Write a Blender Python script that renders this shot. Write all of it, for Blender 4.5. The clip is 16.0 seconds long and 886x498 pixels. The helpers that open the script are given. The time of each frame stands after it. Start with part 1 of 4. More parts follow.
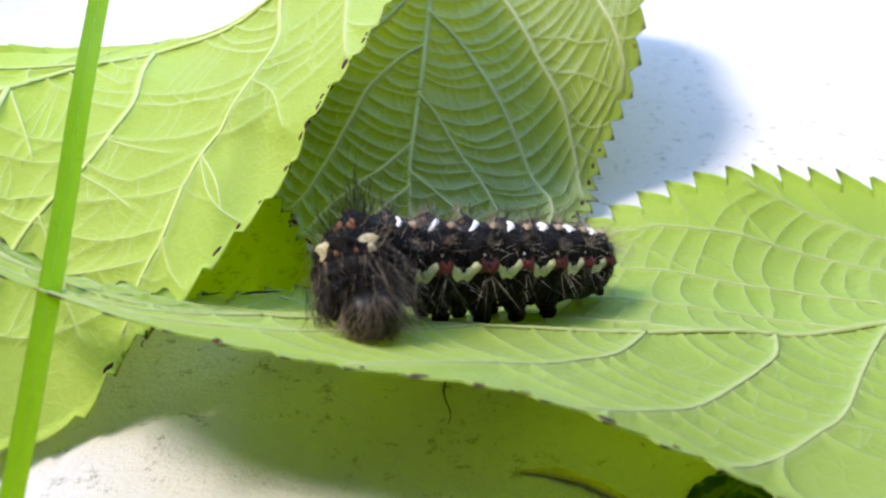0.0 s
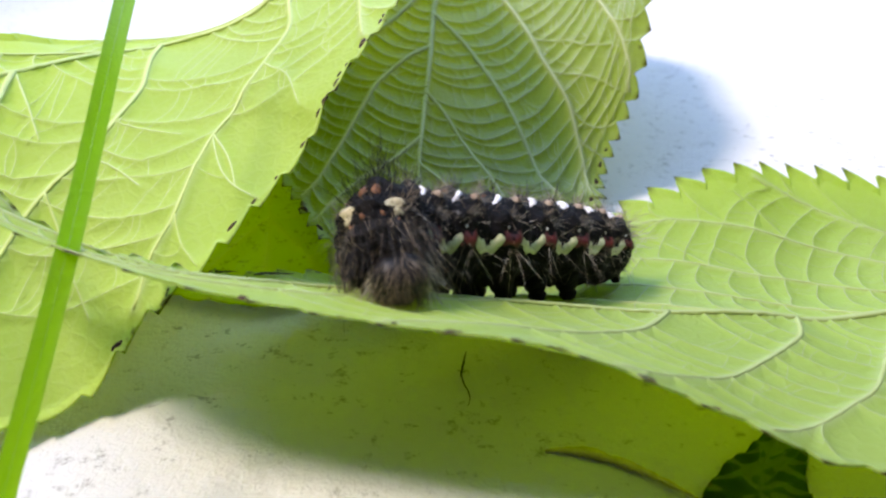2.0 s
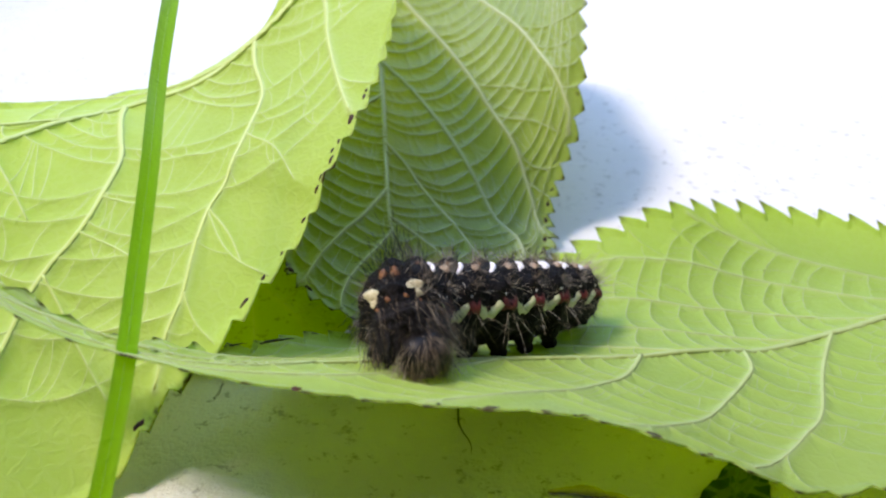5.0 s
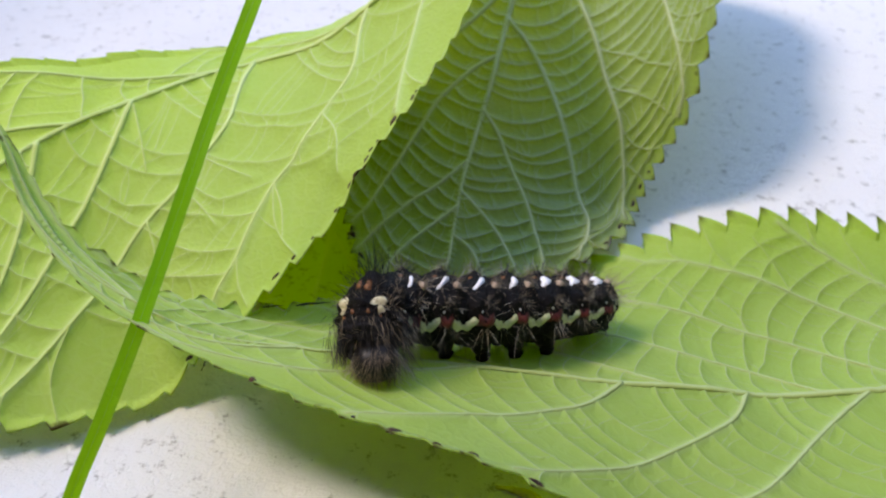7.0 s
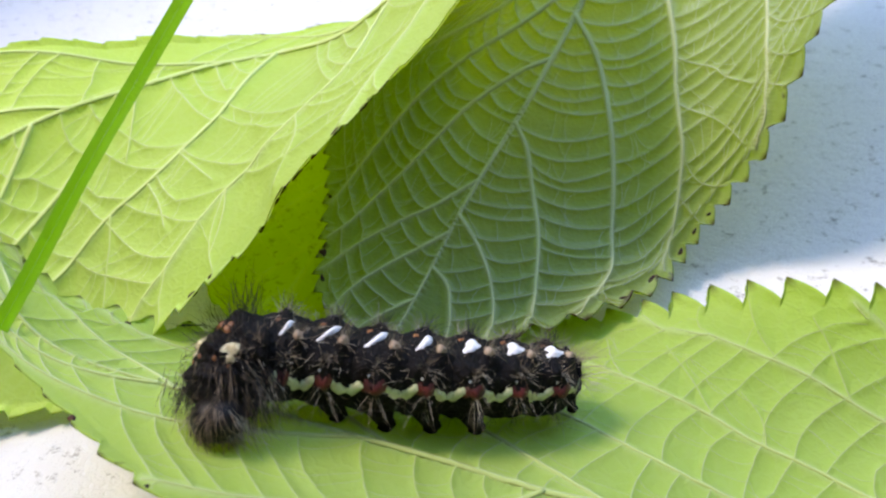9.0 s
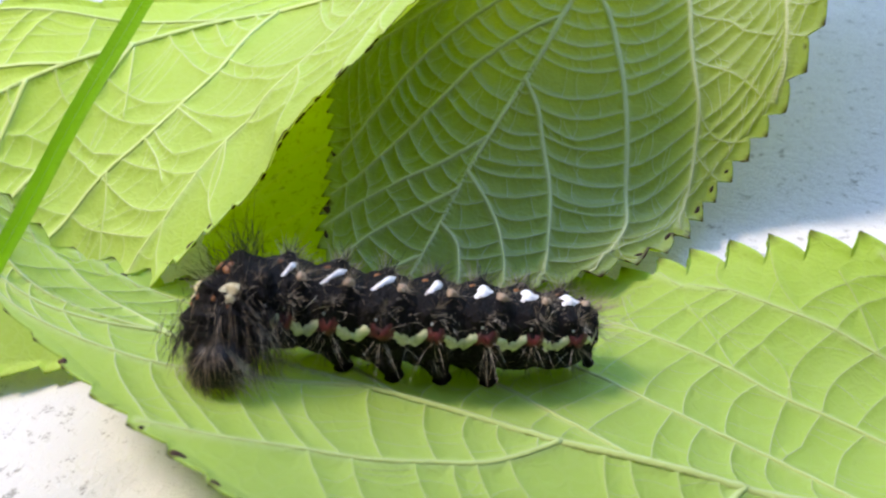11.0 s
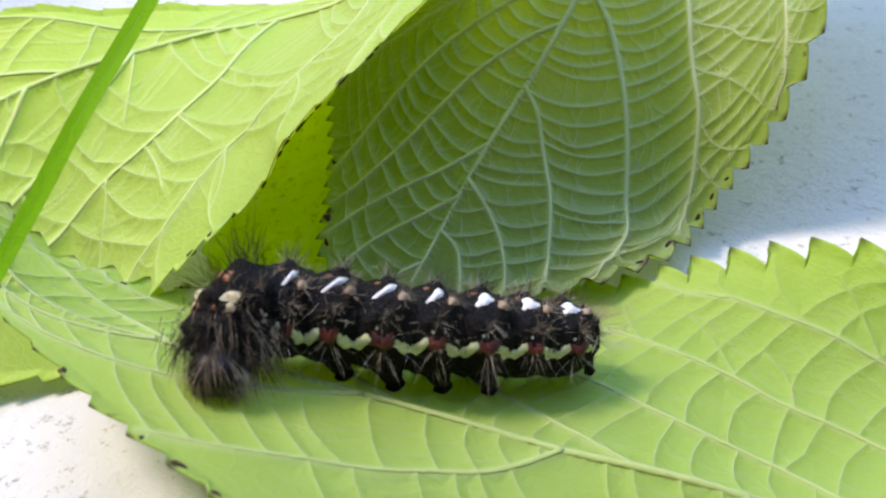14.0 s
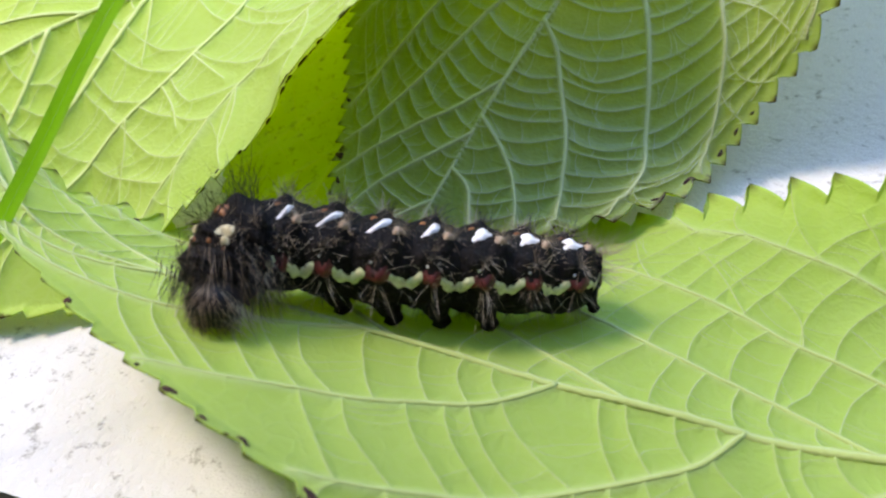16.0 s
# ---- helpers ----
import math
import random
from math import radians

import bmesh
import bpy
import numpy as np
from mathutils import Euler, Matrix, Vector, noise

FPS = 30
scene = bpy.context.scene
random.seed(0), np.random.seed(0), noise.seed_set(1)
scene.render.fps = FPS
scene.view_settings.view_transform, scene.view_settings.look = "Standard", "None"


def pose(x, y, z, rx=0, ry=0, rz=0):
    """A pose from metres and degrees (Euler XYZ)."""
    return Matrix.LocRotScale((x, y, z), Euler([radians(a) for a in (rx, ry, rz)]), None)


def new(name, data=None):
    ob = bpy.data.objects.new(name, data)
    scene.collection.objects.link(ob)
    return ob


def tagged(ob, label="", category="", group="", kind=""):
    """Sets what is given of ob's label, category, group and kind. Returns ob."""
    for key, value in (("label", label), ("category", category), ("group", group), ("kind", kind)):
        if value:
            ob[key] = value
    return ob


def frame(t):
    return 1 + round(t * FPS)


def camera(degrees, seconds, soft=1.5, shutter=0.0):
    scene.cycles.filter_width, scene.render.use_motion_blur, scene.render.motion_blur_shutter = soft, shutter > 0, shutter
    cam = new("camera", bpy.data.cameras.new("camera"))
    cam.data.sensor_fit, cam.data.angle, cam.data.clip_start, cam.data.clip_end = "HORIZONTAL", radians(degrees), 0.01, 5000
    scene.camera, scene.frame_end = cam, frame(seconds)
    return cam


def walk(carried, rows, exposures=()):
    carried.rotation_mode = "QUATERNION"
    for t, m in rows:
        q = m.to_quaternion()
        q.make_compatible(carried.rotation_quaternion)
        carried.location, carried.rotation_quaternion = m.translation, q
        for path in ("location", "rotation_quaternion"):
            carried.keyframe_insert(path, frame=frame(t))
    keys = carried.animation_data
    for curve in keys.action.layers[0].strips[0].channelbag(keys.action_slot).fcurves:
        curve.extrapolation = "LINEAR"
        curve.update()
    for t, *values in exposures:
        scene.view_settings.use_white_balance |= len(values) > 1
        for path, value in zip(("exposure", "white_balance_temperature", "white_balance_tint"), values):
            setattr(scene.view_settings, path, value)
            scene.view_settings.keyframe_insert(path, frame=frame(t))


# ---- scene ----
cam = camera(60.2, 16.0, soft=2.2)
EXPOSURE = 0.49
METRES, EYE, TILT, LEAN, TURN = 0.12, 0.045, -28.5, 0.0, 0.0
ROWS = [
    (0.0, 0.0, 0.0, 0.0, -0.0, 0.0, -0.0),
    (0.5, -0.011, 0.0059, -0.0141, -0.46, 1.55, -0.43),
    (1.0, -0.0289, -0.016, -0.0173, -0.77, 3.25, -0.07),
    (1.5, -0.0325, -0.0057, -0.025, -0.69, 2.83, -0.05),
    (2.0, -0.0269, 0.0122, -0.0426, -1.32, 2.71, -0.21),
    (2.5, -0.024, 0.0502, -0.0337, -3.18, 2.6, 0.23),
    (3.0, -0.0677, 0.0318, -0.0174, -4.56, 4.13, 0.88),
    (3.5, -0.0907, 0.0212, -0.0149, -5.79, 4.56, 1.4),
    (4.0, -0.11, -0.0197, -0.0218, -9.38, 4.64, 3.25),
    (6.5, -0.0034, -0.0756, 0.0947, 1.21, -5.14, -1.52),
    (7.0, 0.0877, -0.0889, 0.1291, 9.66, -7.94, -4.69),
    (7.5, 0.1639, -0.0265, 0.1505, 16.21, -11.29, -8.05),
    (8.0, 0.2025, 0.0409, 0.1864, 22.13, -13.42, -9.55),
    (8.5, 0.2642, 0.0654, 0.2123, 24.88, -11.1, -8.85),
    (9.0, 0.2597, 0.0911, 0.1803, 25.95, -10.82, -8.82),
    (11.5, 0.2503, 0.1075, 0.1337, 26.17, -10.74, -8.76),
    (12.0, 0.2472, 0.1083, 0.1329, 26.36, -10.75, -8.66),
    (12.5, 0.2486, 0.106, 0.1388, 26.18, -10.25, -8.7),
    (13.0, 0.2506, 0.1054, 0.137, 25.92, -10.17, -8.73),
    (13.5, 0.2498, 0.1043, 0.1347, 25.91, -10.04, -8.74),
    (14.0, 0.2509, 0.1082, 0.1354, 25.98, -10.21, -8.71),
    (14.5, 0.2485, 0.1093, 0.133, 26.03, -10.27, -8.63),
    (15.0, 0.2463, 0.12, 0.12, 26.1, -10.99, -8.61),
    (15.5, 0.2476, 0.1322, 0.1201, 26.81, -12.14, -8.24),
    (16.0, 0.2853, 0.1278, 0.1327, 30.05, -14.78, -7.89),
]
walk(cam, [(t, pose(0, 0, EYE, TILT, LEAN, TURN) @ pose(METRES * x, METRES * y, METRES * z, 90 + pitch, roll, yaw)) for t, x, y, z, yaw, pitch, roll in ROWS],
     exposures=[(t, EXPOSURE - d, 7350, 15) for t, d in ((0.0, 0.0), (4.2, 0.0), (5.3, 0.2), (6.5, 0.42), (7.0, 0.45), (7.5, 0.38), (8.0, 0.28), (8.5, 0.12), (9.0, 0.08), (11.5, 0.02), (16.0, 0.02))])

cam.data.dof.use_dof, cam.data.dof.focus_distance, cam.data.dof.aperture_fstop = True, 0.074, 50.0

# ---- world, sun ----
SUN_WAY = Vector((0.62, 0.07, -1.0)).normalized()
world = bpy.data.worlds.new("sky")
scene.world = world
world.use_nodes = True
wn = world.node_tree
sky = wn.nodes.new("ShaderNodeTexSky")
sky.sky_type, sky.sun_disc = "NISHITA", False
sky.air_density, sky.dust_density, sky.ozone_density = 1.0, 0.1, 1.3
sky.sun_elevation = math.asin(-SUN_WAY.z)
sky.sun_rotation = math.atan2(-SUN_WAY.x, -SUN_WAY.y)
wn.links.new(sky.outputs[0], wn.nodes["Background"].inputs[0])
wn.nodes["Background"].inputs[1].default_value = 0.80
sun = new("sun", bpy.data.lights.new("sun", "SUN"))
sun.data.energy, sun.data.angle, sun.data.color = 3.0, radians(12), (1.0, 0.905, 0.835)
sun.matrix_world = Matrix.Translation((-0.5, -0.5, 0.5)) @ SUN_WAY.to_track_quat("-Z", "Y").to_matrix().to_4x4()

MM = 0.001


# ---- materials ----
def material(name):
    m = bpy.data.materials.new(name)
    m.use_nodes = True
    m.node_tree.nodes.clear()
    return m, m.node_tree.nodes, m.node_tree.links


def add(nodes, kind, **values):
    n = nodes.new(kind)
    for key, value in values.items():
        n.inputs[key.replace("_", " ")].default_value = value
    return n


def ramp(nodes, stops):
    n = nodes.new("ShaderNodeValToRGB")
    e = n.color_ramp.elements
    while len(e) < len(stops):
        e.new(0.5)
    for el, (p, c) in zip(e, stops):
        el.position, el.color = p, (*c, 1)
    return n


def blend(nodes, links, fac, a, b, mode="MIX"):
    n = nodes.new("ShaderNodeMix")
    n.data_type, n.blend_type = "RGBA", mode
    for sock, value in ((n.inputs[0], fac), (n.inputs[6], a), (n.inputs[7], b)):
        if isinstance(value, (int, float)):
            sock.default_value = value
        elif isinstance(value, tuple):
            sock.default_value = (*value, 1)
        else:
            links.new(value, sock)
    return n.outputs[2]


def maths(nodes, links, op, a, b=0.0):
    n = nodes.new("ShaderNodeMath")
    n.operation = op
    for sock, value in zip(n.inputs, (a, b)):
        if isinstance(value, (int, float)):
            sock.default_value = value
        else:
            links.new(value, sock)
    return n.outputs[0]


def leaf_material(name, face, deep, vein, through_colour, share, brown=0.5, gloss=0.3, specks=0.0):
    """Leaf tissue: a matt, finely netted surface that lets yellow-green light through."""
    m, n, l = material(name)
    at = n.new("ShaderNodeAttribute")
    at.attribute_name = "vein"
    ed = n.new("ShaderNodeAttribute")
    ed.attribute_name = "margin"
    tc = n.new("ShaderNodeTexCoord")
    patch = add(n, "ShaderNodeTexNoise", Scale=90.0, Detail=3.0, Roughness=0.6)
    fine = add(n, "ShaderNodeTexNoise", Scale=1500.0, Detail=3.0, Roughness=0.6)
    warp = add(n, "ShaderNodeTexNoise", Scale=500.0, Detail=1.0)
    for x in (patch, fine, warp):
        l.new(tc.outputs["Object"], x.inputs["Vector"])
    vadd = n.new("ShaderNodeVectorMath")
    vadd.operation = "MULTIPLY_ADD"
    l.new(warp.outputs["Color"], vadd.inputs[0])
    vadd.inputs[1].default_value = (0.0016, 0.0016, 0.0016)
    l.new(tc.outputs["Object"], vadd.inputs[2])
    cells = n.new("ShaderNodeTexVoronoi")
    cells.feature = "DISTANCE_TO_EDGE"
    cells.inputs["Scale"].default_value = 620.0
    l.new(vadd.outputs[0], cells.inputs["Vector"])
    net = ramp(n, [(0.0, (1, 1, 1)), (0.16, (0, 0, 0))])
    l.new(cells.outputs["Distance"], net.inputs[0])
    mixed = blend(n, l, patch.outputs[0], face, deep)
    mixed = blend(n, l, maths(n, l, "MULTIPLY", fine.outputs[0], 0.5), mixed, deep)
    mixed = blend(n, l, maths(n, l, "MULTIPLY", net.outputs[0], 0.10), mixed, vein)
    mixed = blend(n, l, at.outputs["Fac"], mixed, vein)
    spots = add(n, "ShaderNodeTexNoise", Scale=330.0, Detail=3.0, Roughness=0.6)
    l.new(tc.outputs["Object"], spots.inputs["Vector"])
    near_edge = ramp(n, [(0.15, (1, 1, 1)), (0.95, (0, 0, 0))])
    l.new(ed.outputs["Fac"], near_edge.inputs[0])
    rot = maths(n, l, "ADD", spots.outputs[0], maths(n, l, "MULTIPLY", near_edge.outputs[0], 0.10))
    rot_r = ramp(n, [(0.74 - 0.1 * brown, (0, 0, 0)), (0.82 - 0.1 * brown, (1, 1, 1))])
    l.new(rot, rot_r.inputs[0])
    rot_f = maths(n, l, "MULTIPLY", rot_r.outputs[0], near_edge.outputs[0])
    colour = blend(n, l, rot_f, mixed, (0.05, 0.022, 0.008))
    tip = n.new("ShaderNodeAttribute")
    tip.attribute_name = "tooth"
    colour = blend(n, l, tip.outputs["Fac"], colour, (0.045, 0.022, 0.010))
    if specks:
        dots = add(n, "ShaderNodeTexNoise", Scale=850.0, Detail=4.0, Roughness=0.7)
        l.new(tc.outputs["Object"], dots.inputs["Vector"])
        dots_r = ramp(n, [(0.57, (0, 0, 0)), (0.66, (1, 1, 1))])
        l.new(dots.outputs[0], dots_r.inputs[0])
        colour = blend(n, l, maths(n, l, "MULTIPLY", dots_r.outputs[0], specks), colour, (0.06, 0.09, 0.01))
    lit = blend(n, l, maths(n, l, "MULTIPLY", at.outputs["Fac"], 0.35), through_colour, (0.22, 0.26, 0.03))
    lit = blend(n, l, rot_f, lit, (0.02, 0.01, 0.002))
    lit = blend(n, l, tip.outputs["Fac"], lit, (0.02, 0.01, 0.002))
    lit = blend(n, l, maths(n, l, "MULTIPLY", patch.outputs[0], 0.3), lit, tuple(0.6 * c for c in through_colour))
    bump = add(n, "ShaderNodeBump", Strength=0.6, Distance=0.0002)
    height = maths(n, l, "ADD", maths(n, l, "MULTIPLY", net.outputs[0], 0.2), maths(n, l, "MULTIPLY", fine.outputs[0], 0.7))
    l.new(height, bump.inputs["Height"])
    dif = n.new("ShaderNodeBsdfDiffuse")
    tra = n.new("ShaderNodeBsdfTranslucent")
    gls = add(n, "ShaderNodeBsdfGlossy", Roughness=0.5)
    gls.inputs["Color"].default_value = (0.8, 0.85, 0.8, 1)
    l.new(colour, dif.inputs["Color"])
    l.new(lit, tra.inputs["Color"])
    for x in (dif, tra, gls):
        l.new(bump.outputs[0], x.inputs["Normal"])
    mix1 = n.new("ShaderNodeMixShader")
    mix1.inputs[0].default_value = share
    l.new(dif.outputs[0], mix1.inputs[1])
    l.new(tra.outputs[0], mix1.inputs[2])
    fre = add(n, "ShaderNodeFresnel", IOR=1.3)
    mix2 = n.new("ShaderNodeMixShader")
    l.new(maths(n, l, "MULTIPLY", fre.outputs[0], gloss), mix2.inputs[0])
    l.new(mix1.outputs[0], mix2.inputs[1])
    l.new(gls.outputs[0], mix2.inputs[2])
    out = n.new("ShaderNodeOutputMaterial")
    l.new(mix2.outputs[0], out.inputs[0])
    return m


def plain_material(name, a, b, rough=0.6, scale=800.0, bump_mm=0.05, spec=0.4, detail=4.0):
    """Two colours mixed by noise, with a fine bump of the same noise."""
    m, n, l = material(name)
    tc = n.new("ShaderNodeTexCoord")
    nz = add(n, "ShaderNodeTexNoise", Scale=scale, Detail=detail, Roughness=0.65)
    l.new(tc.outputs["Object"], nz.inputs["Vector"])
    r = ramp(n, [(0.35, a), (0.65, b)])
    l.new(nz.outputs[0], r.inputs[0])
    p = add(n, "ShaderNodeBsdfPrincipled", Roughness=rough)
    p.inputs["Specular IOR Level"].default_value = spec
    l.new(r.outputs[0], p.inputs["Base Color"])
    bp = add(n, "ShaderNodeBump", Strength=0.8, Distance=bump_mm * MM)
    l.new(nz.outputs[0], bp.inputs["Height"])
    l.new(bp.outputs[0], p.inputs["Normal"])
    out = n.new("ShaderNodeOutputMaterial")
    l.new(p.outputs[0], out.inputs[0])
    return m


def ground_material():
    """White painted rough board with fine grit, dents and a few dark specks."""
    m, n, l = material("white_rough_board")
    tc = n.new("ShaderNodeTexCoord")
    big = add(n, "ShaderNodeTexNoise", Scale=55.0, Detail=4.0, Roughness=0.6)
    grit = add(n, "ShaderNodeTexNoise", Scale=900.0, Detail=5.0, Roughness=0.7)
    speck = add(n, "ShaderNodeTexNoise", Scale=430.0, Detail=4.0, Roughness=0.75)
    for x in (big, grit, speck):
        l.new(tc.outputs["Object"], x.inputs["Vector"])
    base = blend(n, l, big.outputs[0], (0.68, 0.675, 0.665), (0.60, 0.595, 0.585))
    base = blend(n, l, maths(n, l, "MULTIPLY", grit.outputs[0], 0.3), base, (0.58, 0.57, 0.56))
    sr = ramp(n, [(0.585, (0, 0, 0)), (0.68, (1, 1, 1))])
    l.new(speck.outputs[0], sr.inputs[0])
    base = blend(n, l, maths(n, l, "MULTIPLY", sr.outputs[0], 0.7), base, (0.2, 0.19, 0.17))
    p = add(n, "ShaderNodeBsdfPrincipled", Roughness=0.85)
    p.inputs["Specular IOR Level"].default_value = 0.2
    l.new(base, p.inputs["Base Color"])
    h = maths(n, l, "ADD", maths(n, l, "MULTIPLY", big.outputs[0], 2.0), grit.outputs[0])
    bp = add(n, "ShaderNodeBump", Strength=0.9, Distance=0.0005)
    l.new(h, bp.inputs["Height"])
    l.new(bp.outputs[0], p.inputs["Normal"])
    out = n.new("ShaderNodeOutputMaterial")
    l.new(p.outputs[0], out.inputs[0])
    return m


LEAF_PALE = leaf_material("pale_leaf_underside", (0.475, 0.62, 0.155), (0.375, 0.53, 0.08), (0.62, 0.74, 0.31), (0.54, 0.76, 0.001), 0.38, brown=0.9)
LEAF_MID = leaf_material("leaf_underside", (0.385, 0.51, 0.14), (0.295, 0.42, 0.072), (0.48, 0.59, 0.23), (0.46, 0.70, 0.001), 0.42, brown=0.3)
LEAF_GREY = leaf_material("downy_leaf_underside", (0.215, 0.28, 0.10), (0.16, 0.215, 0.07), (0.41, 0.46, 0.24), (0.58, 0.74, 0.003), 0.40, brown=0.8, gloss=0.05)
LEAF_YELLOW = leaf_material("yellow_green_leaf", (0.54, 0.68, 0.015), (0.43, 0.58, 0.01), (0.60, 0.70, 0.04), (0.6, 0.74, 0.004), 0.3, brown=-1.0, gloss=0.05, specks=0.6)
RIB_PALE = leaf_material("pale_vein", (0.56, 0.67, 0.19), (0.47, 0.59, 0.13), (0.56, 0.67, 0.19), (0.48, 0.68, 0.01), 0.20, brown=-2.0, gloss=0.1)
RIB_MID = leaf_material("green_vein", (0.40, 0.475, 0.15), (0.31, 0.39, 0.09), (0.40, 0.475, 0.15), (0.44, 0.66, 0.01), 0.20, brown=-2.0, gloss=0.1)
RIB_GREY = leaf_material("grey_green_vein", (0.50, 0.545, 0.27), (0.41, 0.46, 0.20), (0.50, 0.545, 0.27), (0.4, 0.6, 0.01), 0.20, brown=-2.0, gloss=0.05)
GROUND = ground_material()
GRASS = leaf_material("grass_blade", (0.34, 0.64, 0.04), (0.25, 0.54, 0.025), (0.42, 0.68, 0.10), (0.45, 0.82, 0.01), 0.65, brown=-2.0)
SKIN = plain_material("black_caterpillar_skin", (0.002, 0.0016, 0.0015), (0.008, 0.006, 0.005), rough=0.6, scale=1700.0, bump_mm=0.5, spec=0.12)
CHITIN = plain_material("glossy_black_head", (0.003, 0.002, 0.002), (0.008, 0.006, 0.005), rough=0.45, scale=900.0, bump_mm=0.04, spec=0.25)
CHALK = plain_material("chalk_white_scale", (0.60, 0.575, 0.55), (0.80, 0.785, 0.77), rough=0.7, scale=1500.0, bump_mm=0.05)
CREAM = plain_material("cream_yellow_mark", (0.50, 0.52, 0.27), (0.68, 0.68, 0.40), rough=0.65, scale=1500.0, bump_mm=0.05)
PALE_WART = plain_material("pale_buff_wart", (0.40, 0.34, 0.18), (0.60, 0.53, 0.33), rough=0.6, scale=1500.0, bump_mm=0.1)
RUST = plain_material("red_brown_wart", (0.03, 0.006, 0.005), (0.12, 0.017, 0.012), rough=0.5, scale=1500.0, bump_mm=0.05)
ORANGE = plain_material("orange_mark", (0.11, 0.04, 0.010), (0.26, 0.095, 0.02), rough=0.55, scale=1500.0, bump_mm=0.05)
TAN = plain_material("tan_wart", (0.20, 0.13, 0.08), (0.36, 0.27, 0.18), rough=0.55, scale=1500.0, bump_mm=0.05)
HAIR_DARK = plain_material("dark_bristle", (0.010, 0.008, 0.007), (0.028, 0.023, 0.019), rough=0.4, scale=300.0, bump_mm=0.0)
HAIR_GREY = plain_material("grey_brown_hair", (0.20, 0.145, 0.09), (0.40, 0.31, 0.21), rough=0.4, scale=300.0, bump_mm=0.0)
HAIR_PALE = plain_material("pale_buff_hair", (0.42, 0.36, 0.27), (0.60, 0.54, 0.43), rough=0.4, scale=300.0, bump_mm=0.0)
BROWN = plain_material("withered_brown", (0.012, 0.006, 0.003), (0.06, 0.026, 0.010), rough=0.7, scale=1500.0, bump_mm=0.1, spec=0.2)
STRAW = plain_material("yellow_straw", (0.42, 0.36, 0.08), (0.60, 0.52, 0.16), rough=0.6, scale=1200.0, bump_mm=0.1)
LEAF_DULL = leaf_material("dull_dark_leaf", (0.035, 0.085, 0.02), (0.022, 0.06, 0.012), (0.05, 0.11, 0.03), (0.1, 0.2, 0.005), 0.1, brown=0.6, gloss=0.1)
UNSEEN_GROUND = plain_material("dark_unseen_ground", (0.02, 0.025, 0.012), (0.06, 0.06, 0.035), rough=0.9, scale=60.0, bump_mm=3.0, spec=0.1)
CRUMB = plain_material("dark_plant_crumb", (0.015, 0.012, 0.008), (0.05, 0.04, 0.025), rough=0.8, scale=1200.0, bump_mm=0.1)


# ---- geometry helpers ----
def mesh_object(name, verts, faces, mat, parent=None, label="", smooth=True):
    me = bpy.data.meshes.new(name)
    me.from_pydata([tuple(v) for v in np.asarray(verts, float)], [], faces)
    me.materials.append(mat)
    if smooth:
        me.polygons.foreach_set("use_smooth", [True] * len(me.polygons))
    me.update()
    ob = new(name, me)
    if parent:
        ob.parent = parent
    if label:
        tagged(ob, label)
    return ob


def thing(name, label, category, group="", kind=""):
    return tagged(new(name), label, category, group, kind)


def catmull(points, count):
    """count points at even steps along a smooth curve through the given points."""
    p = np.asarray(points, float)
    p = np.vstack([2 * p[0] - p[1], p, 2 * p[-1] - p[-2]])
    dense = []
    for a, b, c, d in zip(p[:-3], p[1:-2], p[2:-1], p[3:]):
        for t in np.linspace(0, 1, 24, endpoint=False):
            dense.append(0.5 * (2 * b + (c - a) * t + (2 * a - 5 * b + 4 * c - d) * t * t + (3 * b - a - 3 * c + d) * t ** 3))
    dense = np.array(dense + [p[-2]])
    run = np.r_[0, np.cumsum(np.linalg.norm(np.diff(dense, axis=0), axis=1))]
    at = np.linspace(0, run[-1], count)
    return np.stack([np.interp(at, run, dense[:, k]) for k in range(dense.shape[1])], 1), run[-1]


def unit(v):
    return v / np.maximum(np.linalg.norm(v, axis=-1, keepdims=True), 1e-12)


class Blade:
    """A leaf's middle surface, in millimetres: s runs from tip (0) to base (1), w from the midrib (0) to side a (1) or side b (-1)."""

    def __init__(self, mid, a, b, bow_a, bow_b, n=480):
        self.n = n
        self.mid, self.length = catmull(mid, n)
        self.a, self.len_a = catmull(a, n)
        self.b, self.len_b = catmull(b, n)
        self.bow = (bow_a, bow_b)

    def row(self, arr, s):
        x = np.clip(np.asarray(s, float), 0, 1) * (self.n - 1)
        i = np.minimum(x.astype(int), self.n - 2)
        f = (x - i)[..., None]
        return arr[i] * (1 - f) + arr[i + 1] * f

    def at(self, s, w):
        s, w = np.broadcast_arrays(np.asarray(s, float), np.asarray(w, float))
        m = self.row(self.mid, s)
        e = np.where((w >= 0)[..., None], self.row(self.a, s), self.row(self.b, s))
        k = np.abs(w)[..., None]
        bow = np.where(w >= 0, np.interp(s, *zip(*self.bow[0])), np.interp(s, *zip(*self.bow[1])))[..., None]
        p = m + (e - m) * k
        p[..., 2] += (bow * 4 * k * (1 - k))[..., 0] * np.clip(np.minimum(s, 1 - s) * 8, 0, 1)
        return p


